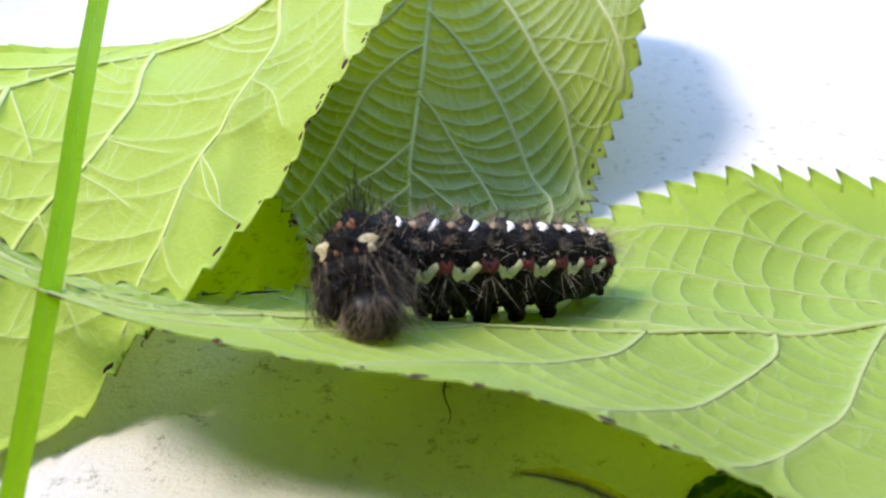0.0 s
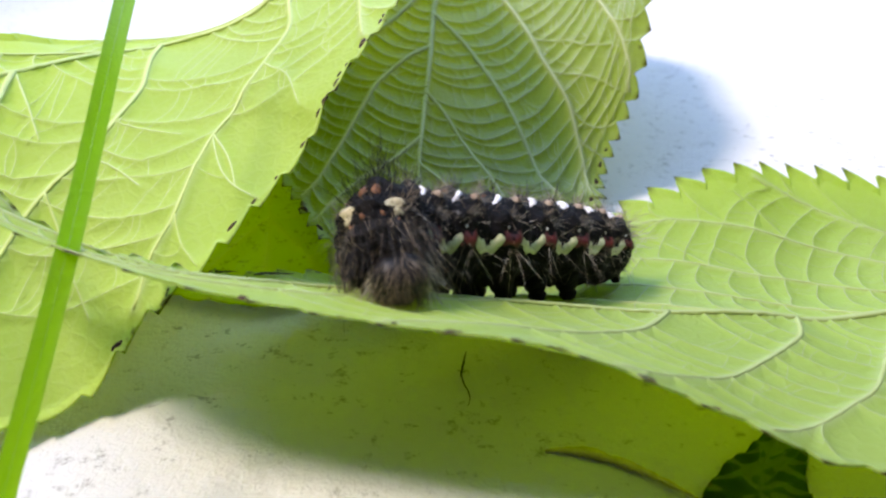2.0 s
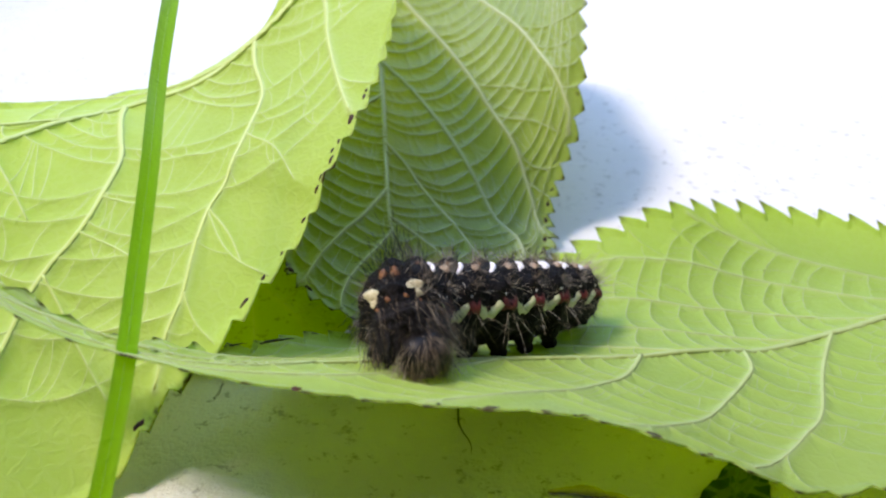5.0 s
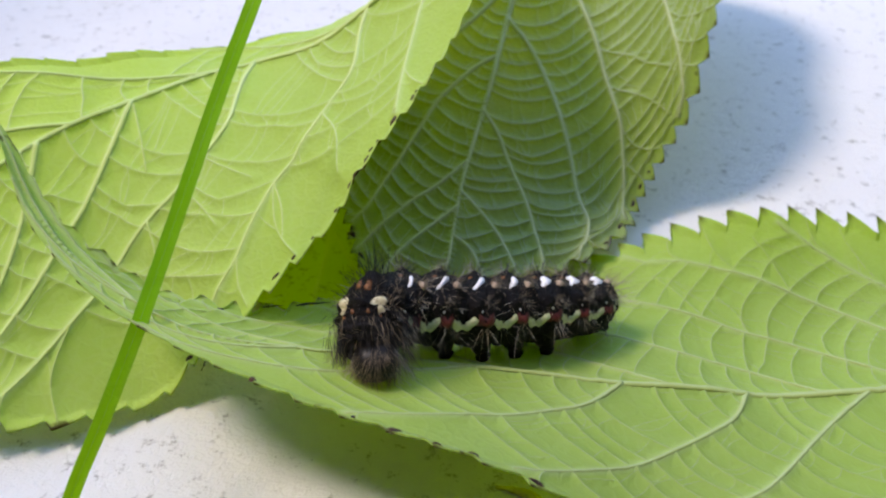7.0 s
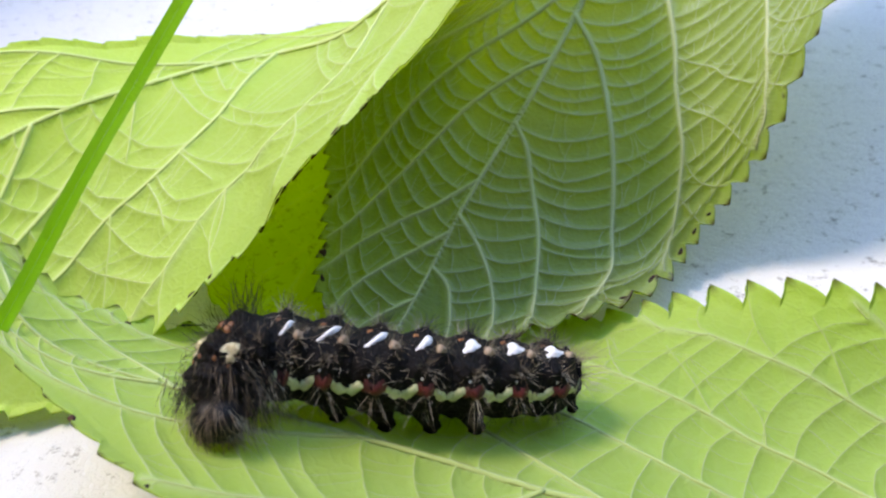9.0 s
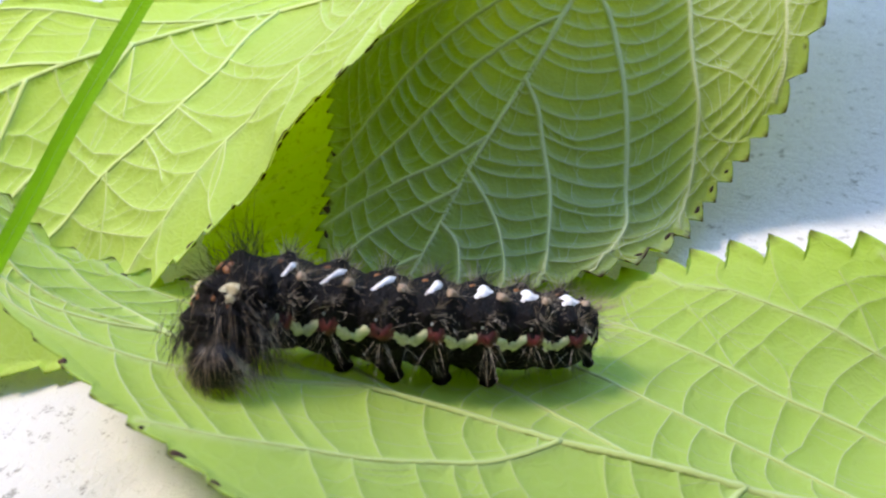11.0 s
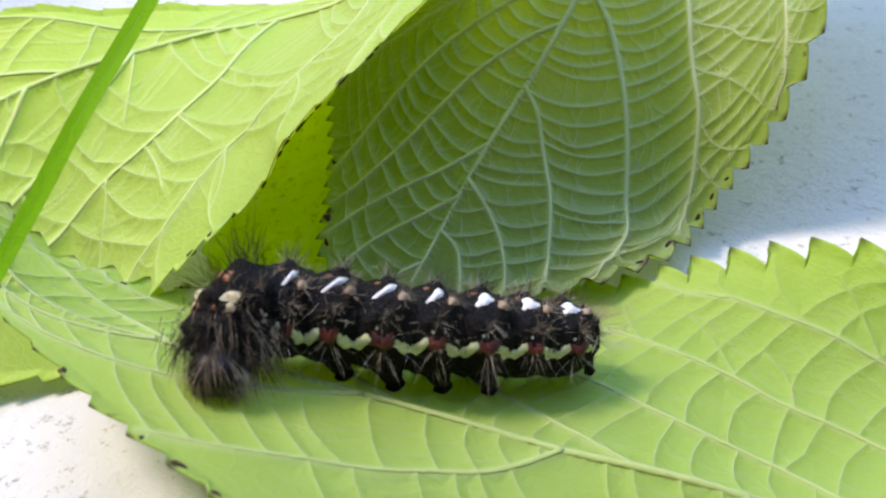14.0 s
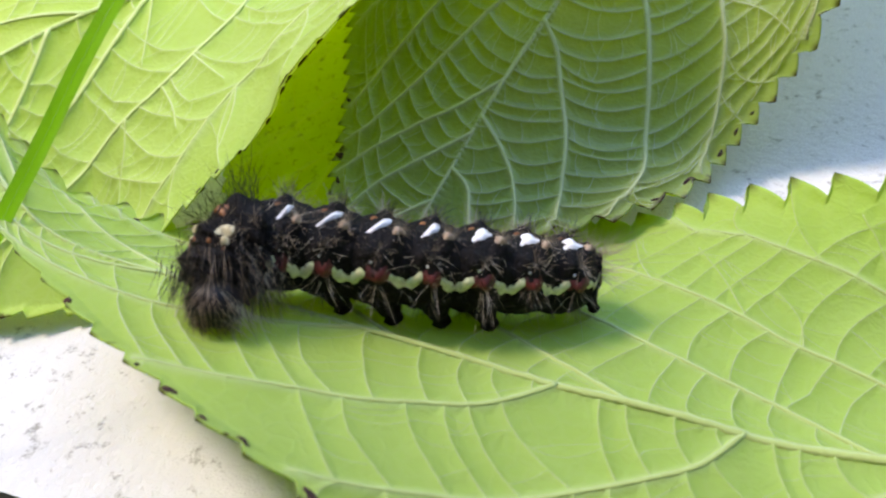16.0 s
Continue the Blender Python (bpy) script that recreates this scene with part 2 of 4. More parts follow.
def half_tube(points, normals, radii, sides=7, tall=1.0):
    """A rounded rib along points, sunk to half its depth."""
    p, nn = np.asarray(points), unit(np.asarray(normals))
    tan = unit(np.gradient(p, axis=0))
    side = unit(np.cross(tan, nn))
    verts, faces = [], []
    for i in range(len(p)):
        for k in range(sides):
            t = 2 * math.pi * k / sides
            verts.append(p[i] + radii[i] * (math.cos(t) * side[i] + tall * math.sin(t) * nn[i]))
    for i in range(len(p) - 1):
        for k in range(sides):
            a, b = i * sides + k, i * sides + (k + 1) % sides
            faces.append((a, b, b + sides, a + sides))
    faces.append(tuple(range(sides))[::-1])
    faces.append(tuple(range((len(p) - 1) * sides, len(p) * sides)))
    return np.array(verts), faces


def spread(stops, count):
    """count values from 0 to 1, packed by the given (value, share) stops."""
    v, k = zip(*stops)
    return np.interp(np.linspace(0, 1, count), k, v)


def lateral(points, side, count=60):
    """A lateral vein through (s, w) points, as even steps of s and of signed w."""
    p, _ = catmull([(a * 4, b) for a, b in points], count)
    return np.clip(p[:, 0] / 4, 0.004, 0.998), side * np.clip(p[:, 1], 0.0, 0.97)


def fine_line(a, b, bend_s, bend_w, count=22):
    """A small vein from (s, w) a to b, bowed by the given amounts in its middle."""
    q = np.linspace(0, 1, count)
    k = np.sin(math.pi * q)
    return np.clip(a[0] + (b[0] - a[0]) * q + bend_s * k, 0.003, 0.998), np.clip(a[1] + (b[1] - a[1]) * q + bend_w * k, -0.985, 0.985)


def net_veins(blade, made, side, ladder, rng, loose, square):
    """Ladder veins between neighbouring laterals, joined by short links; made runs from the tip to the base."""
    rungs, links = [], []
    more = 0.6 + 0.9 * loose
    for (sa, wa), (sb, wb) in zip(made[:-1], made[1:]):
        ms = np.linspace(sa[0], sb[0], 60)
        cs, cw = np.r_[ms[::-1], sa], np.r_[0 * ms, wa]
        goal, own = blade.at(cs, cw), blade.at(sb, wb)
        along = np.r_[0, np.cumsum(np.linalg.norm(np.diff(own, axis=0), axis=1))]
        across = np.r_[0, np.cumsum(np.linalg.norm(np.diff(goal, axis=0), axis=1))]
        where, last = rng.uniform(0.5, 0.9) * ladder, None
        while where < along[-1] * 0.985:
            i0 = int(np.argmin(np.abs(along - where)))
            share = where / along[-1]
            foot = across[np.linalg.norm(goal - own[i0], axis=1).argmin()]
            i1 = int(np.clip(np.argmin(np.abs(across - (1 - square) * across[-1] * share - square * foot - rng.normal() * 0.12 * ladder)), 1, len(cs) - 2))
            reach = np.linalg.norm(goal[i1] - own[i0])
            sag = min(rng.uniform(0.06, 0.16) * reach, 1.3) / blade.length
            a, b = (sb[i0], wb[i0]), (cs[i1], cw[i1])
            if rng.uniform() < loose and reach > 1.3 * ladder:
                # a rung that breaks its line half way and forks
                mid = (0.5 * (a[0] + b[0]) - sag * rng.uniform(-0.3, 1.8), 0.5 * (a[1] + b[1]) + side * rng.normal() * 0.025)
                s1, w1 = fine_line(a, mid, -0.2 * sag, 0.0, 11)
                s2, w2 = fine_line(mid, b, -0.2 * sag, 0.0, 12)
                line = (np.r_[s1, s2[1:]], np.r_[w1, w2[1:]])
            else:
                line = fine_line(a, b, -sag, side * rng.normal() * 0.006)
            rungs.append(line)
            if last is not None:
                for _ in range(int(reach / ladder * more + rng.uniform(0, 0.8))):
                    x0 = int(rng.integers(3, 19))
                    x1 = int(np.clip(x0 + rng.integers(-3, 4), 1, 20))
                    links.append(fine_line((line[0][x0], line[1][x0]), (last[0][x1], last[1][x1]), 0.002 * rng.normal(), 0.012 * rng.normal(), 12))
            last = line
            where += ladder * rng.uniform(0.72, 1.25)
    # short veins from the outer laterals to the margin
    for k, (sa, wa) in enumerate(made):
        free = made[k + 1][0][-1] if k + 1 < len(made) else 1.0
        own = blade.at(sa, wa)
        along = np.r_[0, np.cumsum(np.linalg.norm(np.diff(own, axis=0), axis=1))]
        for where in np.arange(along[-1] * 0.25, along[-1] * 0.97, ladder * 2.4):
            i0 = int(np.argmin(np.abs(along - where - rng.normal() * 0.15 * ladder)))
            gap = 0.985 - abs(wa[i0])
            if sa[i0] < free and 0.02 < gap < 0.34:
                end = (sa[i0] - gap * rng.uniform(0.05, 0.11), side * 0.985)
                spur = fine_line((sa[i0], wa[i0]), end, -0.004 * gap * 10 * rng.uniform(0.2, 1), 0.0, 16)
                rungs.append(spur)
                if gap > 0.1 and i0 + 4 < len(sa):
                    links.append(fine_line((spur[0][8], spur[1][8]), (sa[i0 + 4], wa[i0 + 4]), 0.0, side * 0.02, 10))
    return rungs, links


def leaf(name, label, blade, mat, veins_a, veins_b, teeth_a, teeth_b, rib=0.55, seed=1, rows=520, cols=76, ladder=3.0, thick=0.16, group="", relief=1.0, rib_mat=None, net=0.6, loose=0.4, square=0.5, fine=0.11, arms=0.42, tall=0.6, spots=(), branches=(), pack=((0, 0), (1, 1)), tips=0.0):
    """A serrated leaf with a raised midrib, lateral veins and a netted blade. veins: (s, w) points of each lateral, from the tip to the base.
    teeth: the s of the tooth tips, and their depth."""
    rng = np.random.default_rng(seed)
    root = thing(name, label, "leaf", group)
    laterals, rungs, links = [], [], []
    for side, veins in ((1, veins_a), (-1, veins_b)):
        made = [lateral(v, side) for v in veins]
        laterals += made
        r, k = net_veins(blade, made, side, ladder, rng, loose, square)
        rungs += r
        links += k
    forks = [lateral([(a, abs(b)) for a, b in v], 1 if v[0][1] > 0 else -1, 30) for v in branches]
    small = rungs + links + forks
    # the sheet
    s = spread(pack, rows)
    w = np.linspace(-1, 1, cols * 2 + 1)
    S, W = np.meshgrid(s, w, indexing="ij")
    P = blade.at(S, W)
    half = np.where(W >= 0, np.linalg.norm(blade.row(blade.a, S) - blade.row(blade.mid, S), axis=-1), np.linalg.norm(blade.row(blade.b, S) - blade.row(blade.mid, S), axis=-1))
    tooth = np.zeros_like(S)
    for side, (peaks, depth) in ((1, teeth_a), (-1, teeth_b)):
        edge = blade.a if side > 0 else blade.b
        end_s = np.linspace(0, 1, blade.n)
        way = unit(blade.at(end_s, 0 * end_s + side) - blade.at(end_s, 0 * end_s + side * 0.93) + 1e-9)
        tip_way = unit(-np.gradient(edge, axis=0))
        step0, step1 = peaks[1] - peaks[0], peaks[-1] - peaks[-2]
        knots = list(np.arange(peaks[0], -step0, -step0)[:0:-1]) + list(peaks) + list(np.arange(peaks[-1], 1 + step1, step1)[1:])
        ph = np.interp(s, knots, np.arange(len(knots)))
        fr = ph - np.floor(ph)
        big = 0.8 + 0.4 * np.abs(np.sin((np.floor(ph) + (fr > 0.82)) * 12.9898 + seed))
        saw = np.where(fr < 0.82, np.maximum(1 - fr / 0.82, 0) ** 0.85, (fr - 0.82) / 0.18) * big
        fade = np.clip(np.minimum(s, 1 - s) * 14, 0, 1)
        depth = depth * np.clip(np.interp(s, end_s, np.linalg.norm(edge - blade.mid, axis=1)) / 9.0, 0.12, 1)
        push = (saw * depth - 0.45 * depth) * fade
        lean = saw ** 2 * depth * 0.22 * fade
        idx = (s * (blade.n - 1)).astype(int)
        reach = np.clip(1 - (1 - np.abs(W)) * half / (2.2 * depth[:, None]), 0, 1) ** 1.5
        part_w = np.where(W * side > 0, reach, 0)
        P = P + part_w[..., None] * (push[:, None, None] * way[idx][:, None, :] + lean[:, None, None] * tip_way[idx][:, None, :])
        tooth += np.where(W * side > 0, np.clip(1 - (1 - np.abs(W)) * half / (0.35 * depth[:, None]), 0, 1) * np.clip((saw / big - 0.74) / 0.2, 0, 1)[:, None], 0)
    dS = np.gradient(P, axis=0)
    dW = np.gradient(P, axis=1)
    N = unit(np.cross(dS, dW))
    if N[..., 2].mean() < 0:
        N = -N
    # relief from the veins
    from mathutils import kdtree

    def nearest(lines):
        pts = np.concatenate([blade.at(np.interp(np.linspace(0, 1, 160), np.linspace(0, 1, len(a)), a), np.interp(np.linspace(0, 1, 160), np.linspace(0, 1, len(b)), b)) for a, b in lines])
        tree = kdtree.KDTree(len(pts))
        for i, p in enumerate(pts):
            tree.insert(p, i)
        tree.balance()
        return np.array([tree.find(v)[2] for v in P.reshape(-1, 3)]).reshape(S.shape)

    d_rung = nearest(rungs + forks)
    d_link = nearest(links)
    d_big = nearest(laterals + [(np.linspace(0.01, 0.99, 400), np.zeros(400))])
    d_any = np.minimum(d_rung, d_big)
    fade = np.clip((1 - np.abs(W)) * half / 1.2, 0.15, 1) * np.clip(np.minimum(S, 1 - S) * 30, 0, 1)
    lift = 0.16 * np.exp(-(d_big / 0.7) ** 2) - 0.40 * (1 - np.exp(-d_any / (0.20 * ladder))) + 0.07 * np.exp(-(d_link / 0.35) ** 2) - 0.2 * np.clip(d_big / 4, 0, 1)
    P = P + N * (relief * lift * fade)[..., None]
    wave = 0.25 * np.sin(S * 31 + W * 4 + seed) * np.abs(W) + 0.18 * np.sin(S * 67 + seed * 2) * W * W
    P[..., 2] += wave * np.clip(np.minimum(S, 1 - S) * 10, 0, 1)
    vein = np.clip(0.85 * np.exp(-(d_big / 0.40) ** 2) + net * np.exp(-(d_rung / (1.6 * fine)) ** 2) + 0.6 * net * np.exp(-(d_link / (1.3 * fine)) ** 2), 0, 1)
    margin = (1 - np.abs(W)) * half
    # one sheet of tissue, its margin turned down to the leaf's thickness
    c = len(w)
    i, j = np.meshgrid(np.arange(rows - 1), np.arange(c - 1), indexing="ij")
    q = (i * c + j).ravel()
    up = np.stack([q, q + 1, q + c + 1, q + c], 1)
    off = rows * c
    r = np.arange(rows - 1)
    rim = [np.stack([r * c, (r + 1) * c, off + r + 1, off + r], 1), np.stack([(r + 1) * c + c - 1, r * c + c - 1, off + rows + r, off + rows + r + 1], 1)]
    verts = np.concatenate([P.reshape(-1, 3), P[:, 0] - N[:, 0] * thick, P[:, -1] - N[:, -1] * thick]) * MM
    faces = np.concatenate([up] + rim)
    vein = np.r_[vein.ravel(), vein[:, 0], vein[:, -1]]
    margin = np.r_[margin.ravel(), margin[:, 0], margin[:, -1]]
    tooth = tips * np.r_[tooth.ravel(), tooth[:, 0], tooth[:, -1]]
    sheet = mesh_object("blade", verts, faces.tolist(), mat, root)
    for key, value in (("vein", vein), ("margin", margin), ("tooth", tooth)):
        a = sheet.data.attributes.new(key, "FLOAT", "POINT")
        a.data.foreach_set("value", value.astype(np.float32))

    def on_sheet(ss, ww):
        x, y = np.interp(ss, s, np.arange(rows)), (np.clip(ww, -1, 1) + 1) / 2 * (c - 1)
        x0, y0 = np.minimum(x.astype(int), rows - 2), np.minimum(y.astype(int), c - 2)
        fx, fy = (x - x0)[:, None], (y - y0)[:, None]
        out = []
        for arr in (P, N):
            out.append((arr[x0, y0] * (1 - fx) + arr[x0 + 1, y0] * fx) * (1 - fy) + (arr[x0, y0 + 1] * (1 - fx) + arr[x0 + 1, y0 + 1] * fx) * fy)
        return out

    def rib_shape(line, r0, r1, sides):
        p, nn = on_sheet(*line)
        r = np.linspace(r0, r1, len(p)) * (1 + 0.07 * np.sin(np.arange(len(p)) * 1.7 + seed))
        return half_tube(p - nn * (0.30 * r)[:, None], nn, r, sides, tall)

    def rib_part(title, shapes):
        verts, faces, base = [], [], 0
        for v, f in shapes:
            verts.append(v)
            faces += [tuple(i + base for i in face) for face in f]
            base += len(v)
        ob = mesh_object(title, np.concatenate(verts) * MM, faces, rib_mat or mat, root)
        for key, value in (("vein", 0.95), ("margin", 9.0)):
            a = ob.data.attributes.new(key, "FLOAT", "POINT")
            a.data.foreach_set("value", [value] * base)
        return ob

    rib_part("midrib", [rib_shape((np.linspace(0.985, 0.02, 150), np.zeros(150)), rib, rib * 0.18, 9)])
    for line in laterals:
        slim = min(1.0, 0.45 + 1.3 * line[0][0])
        rib_part("lateral_vein", [rib_shape(line, rib * arms * slim, rib * 0.18 * slim, 9)])
    rib_part("vein_net", [rib_shape(v, 1.3 * fine, 0.8 * fine, 6) for v in forks] + [rib_shape(v, 1.05 * fine, 0.8 * fine, 5) for v in rungs] + [rib_shape(v, 0.6 * fine, 0.45 * fine, 5) for v in links])
    # browned spots on the margin
    for k, (s0, w0, size) in enumerate(spots):
        centre, nn = [x[0] for x in on_sheet(np.array([s0]), np.array([w0]))]
        tan = unit(blade.at(min(s0 + 0.01, 1.0), w0) - blade.at(s0 - 0.01, w0))
        side = unit(np.cross(nn, tan))
        verts = [centre + nn * 0.10]
        for ring in (0.6, 1.0):
            for j in range(12):
                t = math.pi * j / 6
                q = size * ring * (1 + 0.25 * math.sin(2 * t + k) + 0.15 * math.sin(3 * t + 2 * k))
                verts.append(centre + q * (1.25 * math.cos(t) * tan + 0.7 * math.sin(t) * side) + nn * (0.09 if ring < 1 else -0.12))
        faces = [(0, 1 + j, 1 + (j + 1) % 12) for j in range(12)]
        faces += [(1 + j, 13 + j, 13 + (j + 1) % 12, 1 + (j + 1) % 12) for j in range(12)]
        mesh_object("brown_spot", np.array(verts) * MM, faces, BROWN, root, "dark brown withered spot")
    return root


# ---- ground ----
def ground():
    n = 120
    t = np.linspace(-1, 1, n)
    x, y = np.meshgrid(0.25 * t + 0.20 * t ** 3, 0.030 + 0.62 * (0.5 + 0.5 * t) ** 1.3, indexing="ij")
    # near edge cut off out of view, so less light bounces under the leaves
    y = np.maximum(y, np.clip(0.0265 + 0.2 * (x + 0.045), 0.0, 0.0408)) + 0.0 * x
    z = np.zeros_like(x)
    for i in range(n):
        for j in range(n):
            z[i, j] = 0.0006 * noise.noise((x[i, j] * 60, y[i, j] * 60, 0.3)) - 0.0008
    i, j = np.meshgrid(np.arange(n - 1), np.arange(n - 1), indexing="ij")
    q = (i * n + j).ravel()
    r = np.arange(n - 1)
    rim = np.r_[np.arange(n) * n, np.arange(n) * n + n - 1, np.arange(n), np.arange(n) + n * (n - 1)].reshape(4, n)
    verts = np.stack([x, y, z], -1).reshape(-1, 3)
    low = verts[rim.ravel()] * (1, 1, 0) - (0, 0, 0.018)
    faces = np.stack([q, q + n, q + n + 1, q + 1], 1).tolist()
    for k in range(4):
        faces += np.stack([rim[k][r], rim[k][r + 1], n * n + k * n + r + 1, n * n + k * n + r], 1).tolist()
    ob = mesh_object("board", np.concatenate([verts, low]), faces, GROUND)
    tagged(ob, "white rough painted board with fine grit and dark specks", "board", kind="structure")
    # dark ground added beyond the board, unseen, to keep bounced light low
    far = 20.0
    ob = mesh_object("ground", [(-far, -far, -0.0182), (far, -far, -0.0182), (far, far, -0.0182), (-far, far, -0.0182)], [(0, 1, 2, 3)], UNSEEN_GROUND)
    return tagged(ob, "dark ground under the white board, added out of view to cut bounced light", "ground", kind="structure")


ground()


def sky_blocker(name, x0, x1, y0, y1, z1):
    """Plain dark screen added outside the view; closes the place and blocks low sky light."""
    v = [(x, y, z) for x in (x0, x1) for y in (y0, y1) for z in (-0.0185, z1)]
    f = [(0, 1, 3, 2), (4, 6, 7, 5), (0, 4, 5, 1), (2, 3, 7, 6), (0, 2, 6, 4), (1, 5, 7, 3)]
    ob = mesh_object(name, v, f, CRUMB, smooth=False)
    return tagged(ob, "unseen dark screen added to block low sky light", "wall", kind="structure")


# added screens, never in view; their heights set how much sky reaches the leaves
sky_blocker("sky_blocker_south", -1.2, 1.2, -0.26, -0.20, 0.9)
sky_blocker("sky_blocker_west", -0.48, -0.42, -0.19, 1.2, 0.42)
sky_blocker("sky_blocker_east", 0.62, 0.68, -0.19, 1.2, 0.8)
sky_blocker("sky_blocker_north", -0.41, 0.61, 0.95, 1.0, 0.22)

# ---- leaves ----
FRONT = Blade(
    mid=[(-50, 61, 29), (-46.5, 58, 26.5), (-42, 53.7, 23), (-35, 49.3, 19.6), (-24, 46, 16.3), (-13, 48, 13.2), (-5, 50.5, 11.3), (3, 52.5, 9.3), (11, 54.5, 7.6), (18, 55.8, 6.4), (27, 58, 5), (34, 60, 3.2), (43, 63, 2.4), (58, 68, 2.2), (80, 76, 3)],
    a=[(-50, 61, 29), (-46.3, 57, 26.5), (-41, 51.3, 22.6), (-33, 46.2, 19.9), (-25, 43, 17.5), (-16, 41, 16.4), (-10, 39.5, 16), (-3, 38.3, 15.8), (3, 37.2, 15), (10, 37, 12.8), (16, 36.5, 10.2), (23, 35.5, 7.8), (34, 37, 6), (48, 43, 4.5), (64, 55, 3.5), (80, 76, 3)],
    b=[(-50, 61, 29), (-46.7, 59, 26.5), (-43, 56, 23.4), (-38, 53.2, 19.9), (-31.5, 52.6, 15.4), (-27, 54, 12.6), (-22, 56.5, 9.7), (-16, 63, 6), (-9, 70, 3), (-2, 76, 1.5), (5, 80.5, 0.8), (13, 83.4, 1.0), (20, 85, 3.4), (28, 87, 6.3), (37, 89.4, 7.4), (47, 91, 6.3), (62, 89, 5), (80, 76, 3)],
    bow_a=[(0, 0), (1, 0)], bow_b=[(0, 0), (0.45, -1.5), (0.55, -1.3), (0.62, -3.0), (0.70, -3.3), (0.76, -3.0), (1, -2.0)])
LEFT = Blade(
    mid=[(-69, 44, 11), (-64, 52, 14.5), (-58, 64, 18), (-53, 73, 20), (-47, 82.4, 20.7), (-41, 92, 20.7), (-36, 97, 20.7), (-27, 99, 23.5), (-18, 103, 30), (-12, 110, 36), (-8, 119, 41), (-6, 128, 45)],
    a=[(-69, 44, 11), (-60, 41, 7), (-50, 40, 4), (-41, 43, 2.3), (-36, 46, 1.6), (-31, 49.5, 1.9), (-27, 52.5, 6), (-22, 55, 10.8), (-17, 59.5, 15.5), (-13.5, 63, 19.5), (-12, 65, 22.3), (-9, 70, 26), (-6, 77, 29.5), (-3, 88, 35), (-1, 95, 38), (-1, 103, 40.5), (-2, 112, 43), (-5, 121, 45), (-6, 128, 45)],
    b=[(-69, 44, 11), (-73, 55, 15), (-72, 68.2, 20.3), (-66.9, 79.7, 25.3), (-57.8, 88.5, 23), (-51.3, 95.8, 21.9), (-45.4, 104.4, 19.7), (-40.8, 111.4, 18.5), (-31.3, 120.2, 19), (-20.7, 125.7, 25), (-12.6, 130, 40.6), (-6, 128, 45)],
    bow_a=[(0, -0.5), (1, -1.0)], bow_b=[(0, 0), (1, 0)])
DARK = Blade(
    mid=[(-3.5, 64, 4.5), (-3.5, 73, 6.3), (-4, 87, 9.9), (-3, 103, 15), (-2.5, 113, 18.6), (-2, 121, 22.2), (-1, 132, 28), (0, 145, 35), (1, 168, 41), (4, 206, 42)],
    a=[(-3.5, 64, 4.5), (-10, 67, 6), (-14, 70, 6.9), (-16.5, 75, 8.3), (-21, 83, 10.3), (-25.5, 91, 13.3), (-28, 99, 16), (-26.5, 107, 18.8), (-22, 114, 21.2), (-17.5, 121, 24), (-14, 131, 28.5), (-12, 145, 36), (-10, 168, 42), (4, 206, 42)],
    b=[(-3.5, 64, 4.5), (4, 70, 4), (10, 77, 3.8), (15, 82.5, 3.6), (18.6, 88, 3.6), (20.3, 94.8, 4.0), (23, 100.8, 8.3), (25.8, 104, 13.8), (26.8, 106, 17.8), (27.6, 108.6, 21.6), (28.6, 112.6, 26.5), (31, 124, 33), (33, 138, 37), (34.5, 156, 40), (36.5, 172, 42), (33, 190, 42), (20, 202, 42), (4, 206, 42)],
    bow_a=[(0, 0), (1, 0)], bow_b=[(0, 0), (0.1, -0.3), (0.17, -1.0), (0.27, -2.9), (0.36, -5.3), (0.6, -5.0), (1, 0)])
FRONT_SPOTS = [(0.369, 0.975, 0.6), (0.393, 0.975, 0.38), (0.413, 0.975, 0.4), (0.448, 0.975, 0.6), (0.283, 0.975, 0.4), (0.345, 0.98, 0.25), (0.48, 0.975, 0.35)]
LEFT_SPOTS = [(0.57, 0.975, 0.75), (0.531, 0.975, 0.5), (0.517, 0.975, 0.35), (0.509, 0.975, 0.4), (0.488, 0.975, 0.4), (0.547, 0.975, 0.4), (0.594, 0.975, 0.5), (0.44, 0.975, 0.4), (0.539, 0.96, 0.3), (0.421, 0.975, 0.5), (0.325, 0.975, 0.6), (0.6, 0.98, 0.3), (0.46, 0.98, 0.25)]
DARK_SPOTS = [(0.217, -0.975, 0.5), (0.233, -0.975, 0.4), (0.185, -0.975, 0.6), (0.155, -0.975, 0.5), (0.246, -0.975, 0.3), (0.108, 0.975, 0.6), (0.163, 0.975, 0.4), (0.083, 0.975, 0.4)]
PLANT = "serrated leaves of one plant"
